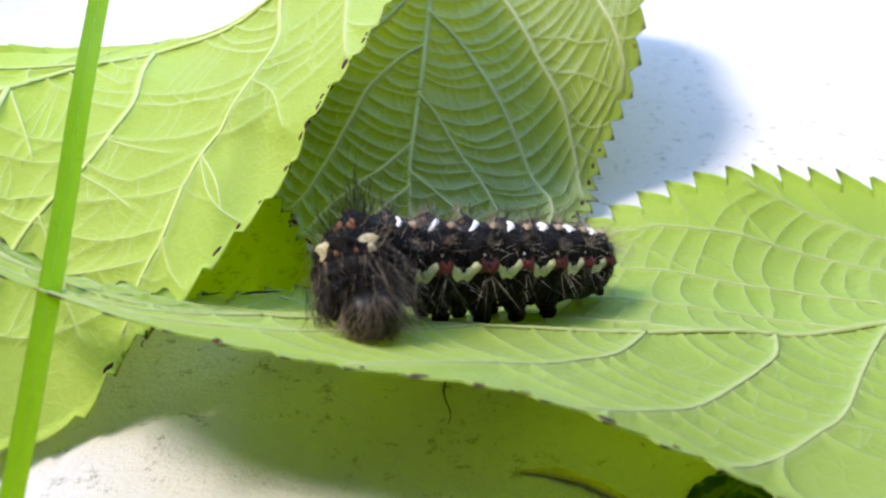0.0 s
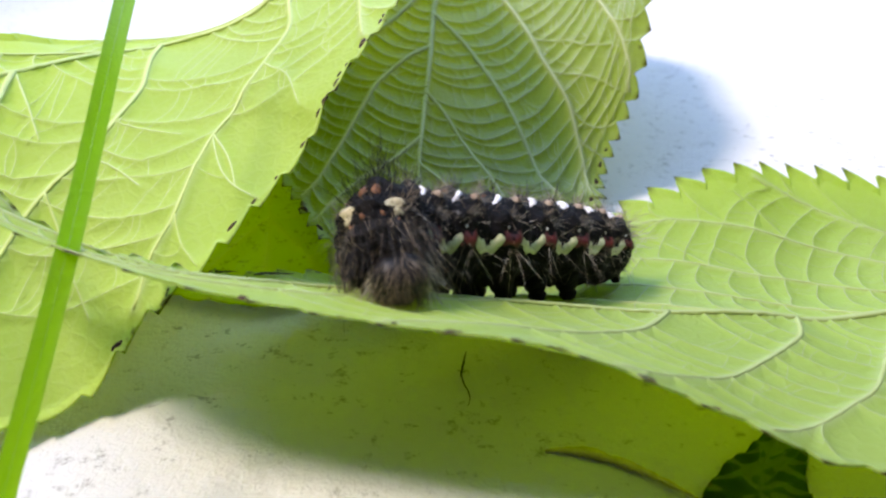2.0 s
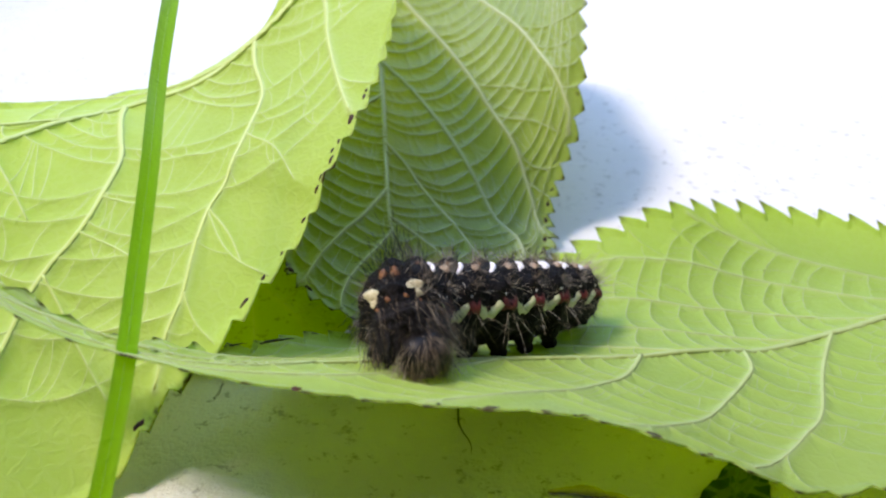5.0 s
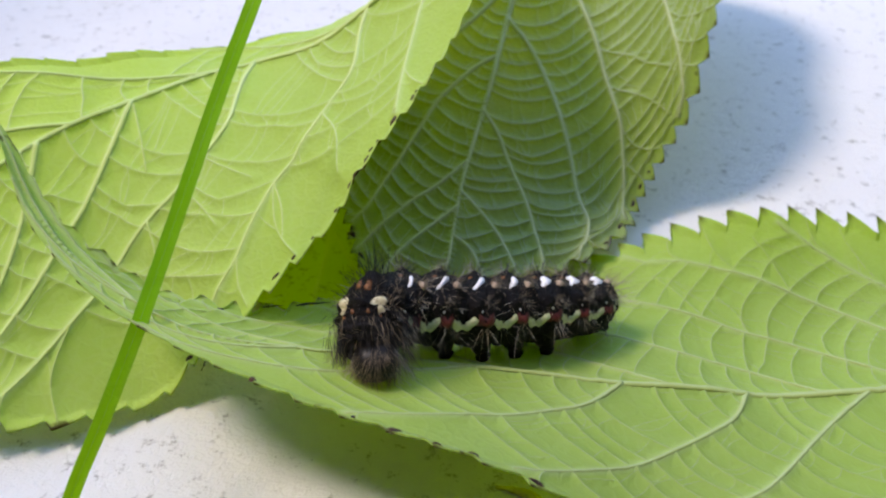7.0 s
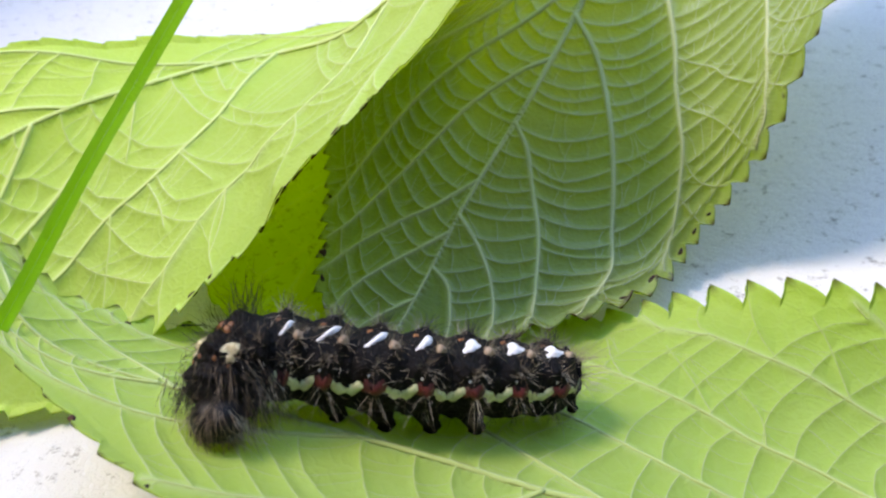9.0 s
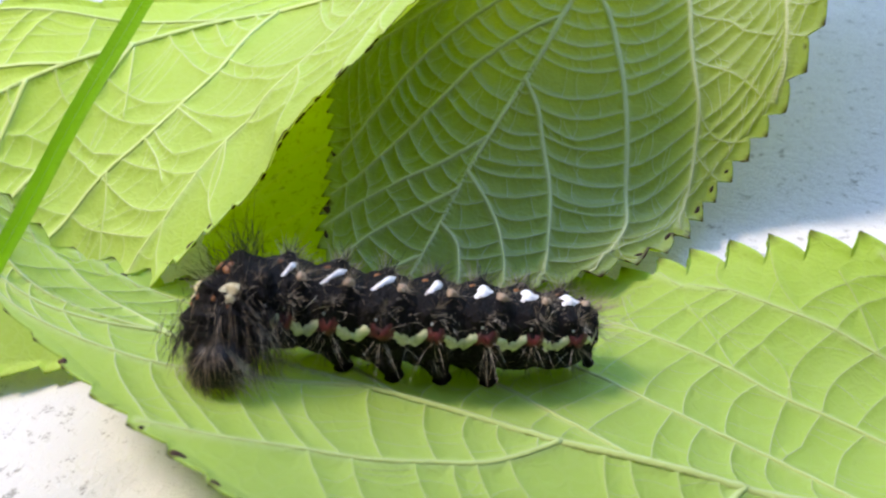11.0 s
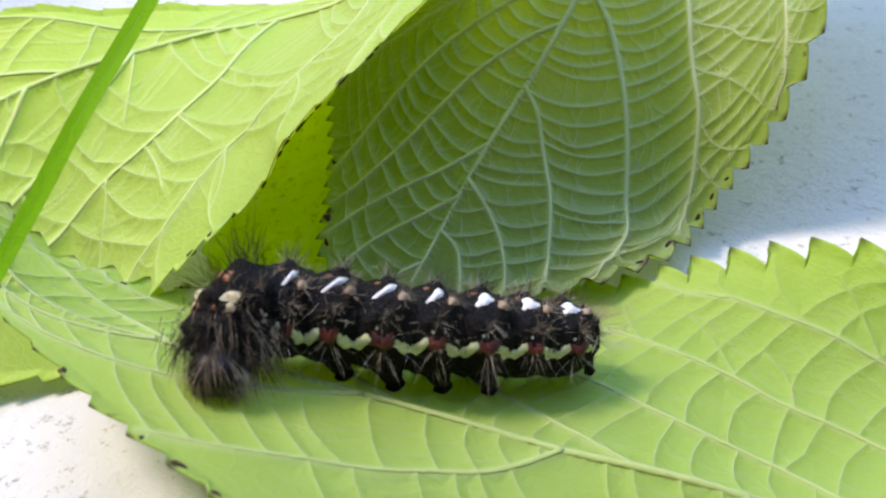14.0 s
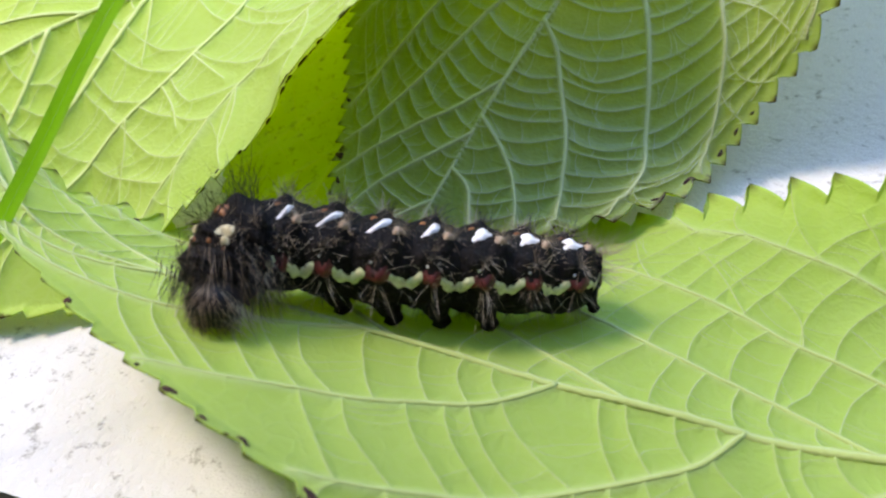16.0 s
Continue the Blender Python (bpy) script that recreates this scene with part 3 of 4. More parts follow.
leaf("leaf", "pale green serrated leaf, underside up, beneath a caterpillar", FRONT, LEAF_MID,
     [[(0.20, 0), (0.15, 0.35), (0.09, 0.75), (0.06, 0.96)], [(0.31, 0), (0.25, 0.3), (0.17, 0.7), (0.12, 0.96)], [(0.43, 0), (0.37, 0.25), (0.28, 0.6), (0.20, 0.96)],
      [(0.541, 0), (0.504, 0.22), (0.474, 0.34), (0.446, 0.46), (0.409, 0.6), (0.37, 0.8), (0.34, 0.96)], [(0.638, 0), (0.614, 0.18), (0.588, 0.29), (0.555, 0.42), (0.51, 0.62), (0.46, 0.85), (0.435, 0.96)],
      [(0.74, 0), (0.67, 0.28), (0.608, 0.57), (0.575, 0.68), (0.53, 0.85), (0.505, 0.96)], [(0.85, 0), (0.76, 0.4), (0.66, 0.75), (0.60, 0.96)], [(0.93, 0), (0.86, 0.4), (0.75, 0.96)]],
     [[(0.20, 0), (0.14, 0.4), (0.06, 0.96)], [(0.32, 0), (0.23, 0.4), (0.12, 0.96)], [(0.45, 0), (0.34, 0.35), (0.24, 0.7), (0.18, 0.96)], [(0.58, 0), (0.5, 0.2), (0.42, 0.4), (0.34, 0.67), (0.28, 0.96)],
      [(0.705, 0), (0.657, 0.14), (0.609, 0.23), (0.557, 0.34), (0.50, 0.5), (0.44, 0.72), (0.39, 0.96)], [(0.80, 0), (0.704, 0.3), (0.652, 0.42), (0.624, 0.5), (0.581, 0.6), (0.544, 0.69), (0.49, 0.85), (0.465, 0.96)],
      [(0.88, 0), (0.78, 0.4), (0.694, 0.65), (0.648, 0.76), (0.615, 0.84), (0.585, 0.88), (0.565, 0.96)], [(0.95, 0), (0.87, 0.4), (0.78, 0.7), (0.70, 0.96)]],
     ([0.02 + 0.0265 * i for i in range(36)], 0.8), ([0.45, 0.473, 0.496, 0.518, 0.542, 0.568, 0.589, 0.614, 0.638, 0.661, 0.688, 0.714], 2.6), rib=0.62, seed=3, rows=860, cols=120, ladder=3.0, group=PLANT, relief=0.75, rib_mat=RIB_MID, net=0.14, loose=0.35, square=0.7, fine=0.07, arms=0.40, tall=0.62, spots=FRONT_SPOTS,
     branches=[[(0.625, -0.51), (0.609, -0.65), (0.588, -0.80)], [(0.565, -0.63), (0.553, -0.74), (0.545, -0.86)], [(0.706, -0.62), (0.692, -0.78), (0.678, -0.90)], [(0.66, -0.40), (0.655, -0.52), (0.640, -0.62)]], pack=((0, 0), (0.1, 0.06), (0.75, 0.93), (1, 1)), tips=0.9)
leaf("leaf", "yellow-green serrated leaf with pale veins, propped up, browned margin", LEFT, LEAF_PALE,
     [[(0.16, 0), (0.11, 0.5), (0.05, 0.96)], [(0.27, 0), (0.20, 0.45), (0.11, 0.96)], [(0.38, 0), (0.33, 0.18), (0.25, 0.42), (0.18, 0.7), (0.13, 0.96)],
      [(0.54, 0), (0.489, 0.21), (0.464, 0.31), (0.422, 0.39), (0.388, 0.44), (0.342, 0.48), (0.303, 0.53), (0.25, 0.66), (0.20, 0.83), (0.17, 0.96)],
      [(0.70, 0), (0.655, 0.22), (0.607, 0.46), (0.555, 0.59), (0.501, 0.67), (0.464, 0.70), (0.43, 0.76), (0.40, 0.83), (0.376, 0.87), (0.345, 0.96)],
      [(0.82, 0), (0.76, 0.32), (0.68, 0.62), (0.61, 0.84), (0.575, 0.96)], [(0.91, 0), (0.84, 0.5), (0.76, 0.96)], [(0.96, 0), (0.92, 0.5), (0.87, 0.96)]],
     [[(0.31, 0), (0.21, 0.5), (0.12, 0.96)], [(0.48, 0), (0.38, 0.5), (0.28, 0.96)], [(0.66, 0), (0.58, 0.5), (0.5, 0.96)], [(0.85, 0), (0.78, 0.5), (0.7, 0.96)]],
     ([0.02 + 0.028 * i for i in range(34)], 1.0), ([0.03 + 0.03 * i for i in range(32)], 0.8), rib=0.85, seed=5, rows=860, cols=125, ladder=4.4, group=PLANT, relief=1.1, thick=0.08, rib_mat=RIB_PALE, net=0.3, loose=1.0, square=0.65, fine=0.11, arms=0.45, tall=0.5, spots=LEFT_SPOTS,
     branches=[[(0.342, 0.48), (0.336, 0.59), (0.328, 0.70), (0.32, 0.86)], [(0.385, 0.44), (0.395, 0.55), (0.399, 0.66)], [(0.544, 0.61), (0.536, 0.75), (0.51, 0.90)], [(0.42, 0.39), (0.436, 0.50), (0.45, 0.60)], [(0.38, 0.02), (0.372, 0.16), (0.362, 0.30)], [(0.464, 0.70), (0.455, 0.80), (0.44, 0.90)]], pack=((0, 0), (0.15, 0.08), (0.68, 0.92), (1, 1)), tips=0.5)
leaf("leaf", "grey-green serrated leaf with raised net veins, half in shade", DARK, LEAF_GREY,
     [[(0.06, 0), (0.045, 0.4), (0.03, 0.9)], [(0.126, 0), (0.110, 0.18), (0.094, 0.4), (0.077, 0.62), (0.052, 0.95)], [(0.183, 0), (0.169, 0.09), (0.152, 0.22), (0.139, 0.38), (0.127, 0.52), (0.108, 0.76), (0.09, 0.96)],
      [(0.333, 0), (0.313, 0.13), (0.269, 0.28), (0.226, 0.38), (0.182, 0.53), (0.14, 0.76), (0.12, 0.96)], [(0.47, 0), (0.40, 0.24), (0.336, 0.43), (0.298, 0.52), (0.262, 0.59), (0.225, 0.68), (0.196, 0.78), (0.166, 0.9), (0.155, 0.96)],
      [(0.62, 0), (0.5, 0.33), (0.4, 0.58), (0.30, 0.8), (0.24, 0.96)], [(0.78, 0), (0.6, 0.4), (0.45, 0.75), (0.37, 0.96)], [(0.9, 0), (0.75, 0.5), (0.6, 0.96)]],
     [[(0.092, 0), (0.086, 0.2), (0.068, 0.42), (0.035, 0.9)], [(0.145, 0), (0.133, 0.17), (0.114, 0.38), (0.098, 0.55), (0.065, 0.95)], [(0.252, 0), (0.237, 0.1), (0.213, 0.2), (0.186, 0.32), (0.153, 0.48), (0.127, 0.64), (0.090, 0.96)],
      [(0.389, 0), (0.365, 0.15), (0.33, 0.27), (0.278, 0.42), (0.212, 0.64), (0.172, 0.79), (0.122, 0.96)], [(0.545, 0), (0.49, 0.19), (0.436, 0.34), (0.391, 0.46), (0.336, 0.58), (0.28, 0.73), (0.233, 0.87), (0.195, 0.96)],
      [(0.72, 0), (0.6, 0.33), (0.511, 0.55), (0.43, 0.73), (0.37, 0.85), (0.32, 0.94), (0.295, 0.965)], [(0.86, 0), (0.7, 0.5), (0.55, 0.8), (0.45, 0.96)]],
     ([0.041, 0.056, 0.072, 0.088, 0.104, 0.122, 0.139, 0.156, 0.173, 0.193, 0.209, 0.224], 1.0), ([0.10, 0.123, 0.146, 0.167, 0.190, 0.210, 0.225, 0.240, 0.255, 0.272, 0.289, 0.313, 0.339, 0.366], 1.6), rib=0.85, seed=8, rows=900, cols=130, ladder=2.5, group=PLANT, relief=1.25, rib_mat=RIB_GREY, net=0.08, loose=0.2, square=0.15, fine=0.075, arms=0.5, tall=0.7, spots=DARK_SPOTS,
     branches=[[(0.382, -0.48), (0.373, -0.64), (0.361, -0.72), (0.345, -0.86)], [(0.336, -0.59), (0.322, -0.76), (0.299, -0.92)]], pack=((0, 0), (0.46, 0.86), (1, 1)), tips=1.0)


UNDER = Blade(
    mid=[(-20, 66, 0.8), (-21, 78, 3.5), (-23, 92, 8.5), (-24, 106, 13), (-23, 122, 18)],
    a=[(-20, 66, 0.8), (-32, 70, 1.5), (-38, 82, 5), (-39, 98, 10.5), (-34, 113, 15.5), (-23, 122, 18)],
    b=[(-20, 66, 0.8), (-10, 71, 1.8), (-10, 84, 5), (-13, 100, 11), (-17, 113, 16), (-23, 122, 18)],
    bow_a=[(0, 0), (1, 0)], bow_b=[(0, 0), (1, 0)])
leaf("leaf", "yellow-green speckled leaf shaded beneath the other leaves", UNDER, LEAF_YELLOW,
     [[(0.25, 0), (0.08, 0.96)], [(0.45, 0), (0.2, 0.96)], [(0.65, 0), (0.4, 0.96)], [(0.85, 0), (0.65, 0.96)]], [[(0.25, 0), (0.08, 0.96)], [(0.45, 0), (0.2, 0.96)], [(0.65, 0), (0.4, 0.96)], [(0.85, 0), (0.65, 0.96)]],
     ([0.04 + 0.045 * i for i in range(21)], 0.7), ([0.04 + 0.045 * i for i in range(21)], 0.7), rib=0.25, seed=11, rows=200, cols=40, ladder=3.5, group=PLANT, relief=0.3, net=0.3)

FALLEN = Blade(
    mid=[(19.5, 36, -0.2), (20.5, 39, 0.1), (22, 42.6, 0.2), (24.6, 46.2, 0.2), (27.8, 50, 0.1)],
    a=[(19.5, 36, -0.2), (16.5, 39, 0.1), (18.6, 42.6, 0.2), (23.0, 46.2, 0.2), (27.8, 50, 0.1)],
    b=[(19.5, 36, -0.2), (24.0, 39, 0.1), (25.4, 42.6, 0.2), (27.2, 46.2, 0.2), (27.8, 50, 0.1)],
    bow_a=[(0, 0), (1, 0)], bow_b=[(0, 0), (1, 0)])
leaf("leaf", "small dull dark green leaf lying on the white board", FALLEN, LEAF_DULL,
     [[(0.3, 0), (0.5, 0.9)], [(0.55, 0), (0.75, 0.9)]], [[(0.3, 0), (0.5, 0.9)], [(0.55, 0), (0.75, 0.9)]],
     ([0.1 + 0.08 * i for i in range(10)], 0.15), ([0.1 + 0.08 * i for i in range(10)], 0.15), rib=0.2, seed=13, rows=120, cols=24, ladder=2.0, relief=0.3, rib_mat=LEAF_DULL, net=0.2)

# ---- grass ----
GRASS_PIVOT = np.array((-26.1, 49.5, 21.6))


def grass_blade():
    line = [(-23.0, 82, 44.5), (-23.9, 72.7, 38), (-24.9, 64.4, 32.1), (-25.3, 56.3, 26.9), (-26.1, 49.5, 21.6), (-26.8, 42.9, 16.8), (-28.2, 37.2, 11.6), (-29.8, 32.7, 6.8), (-31.5, 28, 0.2)]
    p, _ = catmull(line, 120)
    p = p - GRASS_PIVOT
    tan = unit(np.gradient(p, axis=0))
    across = unit(np.cross(tan, np.array((-1.07, 1.45, -0.6))))
    nn = unit(np.cross(across, tan))
    if nn[:, 1].mean() > 0:
        nn = -nn
    prof = [(-1.0, 0.0), (-0.6, -0.05), (-0.2, -0.08), (0.0, -0.09), (0.2, -0.08), (0.6, -0.05), (1.0, 0.0)]
    k = len(prof)
    width = 0.78 * np.interp(np.linspace(0, 1, 120), [0, 0.15, 0.8, 1], [0.75, 1.0, 0.95, 0.8])
    verts = np.array([p[i] + width[i] * (a * across[i] + b * nn[i]) for i in range(120) for a, b in prof])
    faces = [(i * k + j, i * k + j + 1, (i + 1) * k + j + 1, (i + 1) * k + j) for i in range(119) for j in range(k - 1)]
    root = tagged(new("grass_blade"), "narrow bright green grass blade with a folded keel, swaying", "grass")
    ob = mesh_object("blade", verts * MM, faces, GRASS, root)
    a = ob.data.attributes.new("vein", "FLOAT", "POINT")
    a.data.foreach_set("value", [0.7 if abs(prof[i % k][0]) > 0.9 else 0.0 for i in range(len(verts))])
    a = ob.data.attributes.new("margin", "FLOAT", "POINT")
    a.data.foreach_set("value", [9.0] * len(verts))
    rv, rf = half_tube(p - nn * (width * 0.085)[:, None], nn, width * 0.035, 6, 0.3)
    rib = mesh_object("keel", rv * MM, rf, GRASS, root)
    for key, value in (("vein", 0.6), ("margin", 9.0)):
        a = rib.data.attributes.new(key, "FLOAT", "POINT")
        a.data.foreach_set("value", [value] * len(rv))
    root.matrix_basis = Matrix.Translation(GRASS_PIVOT * MM)
    return root


grass = grass_blade()

# ---- caterpillar ----
AXIS = [(15.5, 68.2, 6.9), (14.8, 67.4, 7.4), (13.7, 66.0, 8.2), (8.8, 61.6, 10.7), (5.4, 59.2, 12), (2.1, 57, 13.2), (-1.5, 55.3, 14.3), (-4.5, 53.6, 15.4), (-6.4, 51.4, 16.6), (-6.6, 49.0, 16.3), (-6.0, 46.9, 15.5)]
SPINE, SPINE_LEN = catmull(AXIS, 400)
SPINE_T = unit(np.gradient(SPINE, axis=0))
SIDE = unit(np.cross(np.array((0, 0, 1.0)), SPINE_T))
UP = unit(np.cross(SPINE_T, SIDE))
_gs, _gw = np.meshgrid(np.linspace(0.1, 0.8, 260), np.linspace(-1, 1, 121), indexing="ij")
LEAF_POINTS = FRONT.at(_gs, _gw).reshape(-1, 3)


def leaf_height(x, y):
    d = (LEAF_POINTS[:, 0] - x) ** 2 + (LEAF_POINTS[:, 1] - y) ** 2
    return LEAF_POINTS[d.argmin(), 2]


def station(mm, rolled=True):
    """Axis point, tangent, side, up and radius at a length along the body, in mm from the tail."""
    x = np.clip(mm / SPINE_LEN, 0, 1) * 399
    i = int(min(x, 398))
    f = x - i
    r = np.interp(mm / SPINE_LEN, [0, 0.03, 0.09, 0.25, 0.5, 0.7, 0.85, 0.93, 1.0], [1.7, 2.4, 2.85, 3.1, 3.2, 3.2, 3.1, 2.75, 2.2])
    c, t, s0, u0 = [a[i] * (1 - f) + a[i + 1] * f for a in (SPINE, SPINE_T, SIDE, UP)]
    roll = math.radians(np.interp(mm / SPINE_LEN, [0, 0.6, 0.78, 0.9, 1.0], [35, 35, 26, 14, 4])) if rolled else 0.0
    return [c, t, math.cos(roll) * s0 + math.sin(roll) * u0, math.cos(roll) * u0 - math.sin(roll) * s0, r]


def skin(mm, theta, out=0.0, bulge=1.0):
    """A point on the body: theta in degrees, 0 on the near flank, 90 on the back, 180 on the far flank."""
    c, t, s, u, r = station(mm)
    a = math.radians(theta)
    down = max(0.0, -math.sin(a + math.radians(35.0 * min(1.0, 2.2 * (1.0 - mm / SPINE_LEN)))))
    rr = r * bulge + out + 1.35 * down ** 1.3
    return c + rr * (math.cos(a) * s + math.sin(a) * (0.94 * u))


def outward(mm, theta):
    c, t, s, u, r = station(mm)
    a = math.radians(theta)
    return math.cos(a) * s + math.sin(a) * u


WARTS = ((38, 0.28, 0.42), (88, 0.55, 0.30), (8, 0.60, 0.40), (-27, 0.54, 0.55), (-60, 0.5, 0.3), (142, 0.28, 0.42), (92, 0.55, 0.30), (172, 0.60, 0.40), (207, 0.54, 0.55), (240, 0.5, 0.3))


def ring_bulge(k):
    return 0.86 + 0.16 * math.sin(math.pi * min(max(k, 0.0), 1.0)) ** 0.6


def segment_skin(k, theta, m0, m1):
    """Length, and outward swelling in mm, at fraction k of a segment."""
    swell = 0.0
    for t, u, h in WARTS:
        dt = ((theta - t + 180) % 360 - 180) / 15.0
        du = (k - u) / 0.20
        swell += h * math.exp(-dt * dt - du * du)
    swell += 0.10 * math.sin(k * 19 + theta * 0.05) * math.sin(math.pi * k)
    return swell


def body_segment(parent, m0, m1, seed):
    rings, around = 22, 64
    over = 0.35
    verts, faces = [], []
    for i in range(rings):
        k = i / (rings - 1)
        m = m0 - over + (m1 - m0 + 2 * over) * k
        for j in range(around):
            th = 360.0 * j / around
            flat = 1.0
            verts.append(skin(m, th, segment_skin(k, th, m0, m1) + 0.13 * noise.noise((i * 0.9, j * 0.8, seed)) + 0.10 * noise.noise((i * 2.3, j * 2.1, seed + 9)), ring_bulge(k) * flat))
    for i in range(rings - 1):
        for j in range(around):
            a, b = i * around + j, i * around + (j + 1) % around
            faces.append((a, b, b + around, a + around))
    faces.append(tuple(range(around)))
    faces.append(tuple(range((rings - 1) * around, rings * around))[::-1])
    return mesh_object("body_segment", np.array(verts) * MM, faces, SKIN, parent)


def patch(name, parent, mat, m0, m1, k, theta, half_len, half_deg, shear=0.0, lift=0.16, label="", shape=2.4):
    """A domed patch lying on a segment: k along it, theta round it, shear in segment fractions per degree."""
    verts, faces = [], []
    nr, na = 5, 18
    for i in range(nr + 1):
        q = i / nr
        for j in range(na):
            a = 2 * math.pi * j / na
            wob = 1.0 + 0.13 * math.sin(3 * a + theta) + 0.08 * math.sin(5 * a + k * 9)
            ca, sa = math.cos(a), math.sin(a)
            ex = math.copysign(abs(ca) ** (2 / shape), ca) * q * wob
            ey = math.copysign(abs(sa) ** (2 / shape), sa) * q * wob
            th = theta + half_deg * ey
            kk = k + half_len * ex + shear * (th - theta)
            m = m0 + (m1 - m0) * kk
            kf = (m - m0 + 0.35) / (m1 - m0 + 0.7)
            verts.append(skin(m, th, segment_skin(kf, th, m0, m1) + lift * (1 - q ** 3) - 0.05 * q ** 3, ring_bulge(kf)))
    for i in range(nr):
        for j in range(na):
            a, b = i * na + j, i * na + (j + 1) % na
            faces.append((a, b, b + na, a + na))
    return mesh_object(name, np.array(verts) * MM, faces, mat, parent, label)


def hairs(name, parent, mat, roots, ways, lengths, radius=0.035, droop=0.25, label="", curl=0.2):
    """Many tapering bent hairs as one mesh: roots in mm, directions, lengths in mm."""
    verts, faces = [], []
    for p, d, ln in zip(roots, ways, lengths):
        d = d / np.linalg.norm(d)
        a = np.cross(d, (0.3, 0.2, 0.93))
        a = a / max(np.linalg.norm(a), 1e-6)
        b = np.cross(d, a)
        bend = a * random.gauss(0, curl) + b * random.gauss(0, curl) + np.array((0, 0, -droop))
        base = len(verts)
        for q, r in ((0, 1.0), (0.4, 0.85), (0.75, 0.6), (1.0, 0.12)):
            c = p + d * ln * q + bend * ln * q * q
            for t in range(3):
                an = 2.094 * t
                verts.append(c + 0.88 * radius * r * (math.cos(an) * a + math.sin(an) * b))
        for i in range(3):
            for t in range(3):
                x, y = base + i * 3 + t, base + i * 3 + (t + 1) % 3
                faces.append((x, y, y + 3, x + 3))
    return mesh_object(name, np.array(verts) * MM, faces, mat, parent, label)


def tuft(parent, mat, m, theta, count, length, spread=0.6, radius=0.035, droop=0.2, aim=(0, 0, 0), out=0.2, area=0.3):
    c = skin(m, theta, out)
    d = outward(m, theta)
    t = station(m)[1]
    roots, ways, lens = [], [], []
    for _ in range(count):
        w = d + spread * np.array([random.gauss(0, 1) for _ in range(3)]) * 0.7 + np.array(aim)
        roots.append(c + area * np.array([random.gauss(0, 0.5) for _ in range(3)]) - 0.15 * d)
        ways.append(w)
        lens.append(length * random.uniform(0.6, 1.15) * (0.65 if 110 < theta < 250 and m > 0.8 * SPINE_LEN else 1.0))
    return hairs("hair_tuft", parent, mat, roots, ways, lens, radius, droop)


def leg(name, parent, mat, top, foot, r0, r1, label=""):
    """A stub leg with a swollen base and a flared foot."""
    top, foot = np.array(top, float), np.array(foot, float)
    d = (foot - top) / np.linalg.norm(foot - top)
    a = np.cross(d, (1, 0.3, 0))
    a /= np.linalg.norm(a)
    b = np.cross(d, a)
    prof = [(0.0, r0), (0.2, r0 * 1.05), (0.45, r0 * 0.8), (0.65, (r0 + r1) * 0.42), (0.82, r1 * 0.85), (0.93, r1 * 1.1), (1.0, r1 * 0.9)]
    n = 12
    verts = [top + (foot - top) * q + r * (math.cos(2 * math.pi * j / n) * a + math.sin(2 * math.pi * j / n) * b) * (1 + 0.06 * math.sin(j * 2.7 + q * 9)) for q, r in prof for j in range(n)]
    faces = [(i * n + j, i * n + (j + 1) % n, (i + 1) * n + (j + 1) % n, (i + 1) * n + j) for i in range(len(prof) - 1) for j in range(n)]
    faces += [tuple(range(n))[::-1], tuple(range((len(prof) - 1) * n, len(prof) * n))]
    return mesh_object(name, np.array(verts) * MM, faces, mat, parent, label)


def spine_length_at(x, y):
    d = (SPINE[:, 0] - x) ** 2 + (SPINE[:, 1] - y) ** 2
    return d.argmin() / 399 * SPINE_LEN


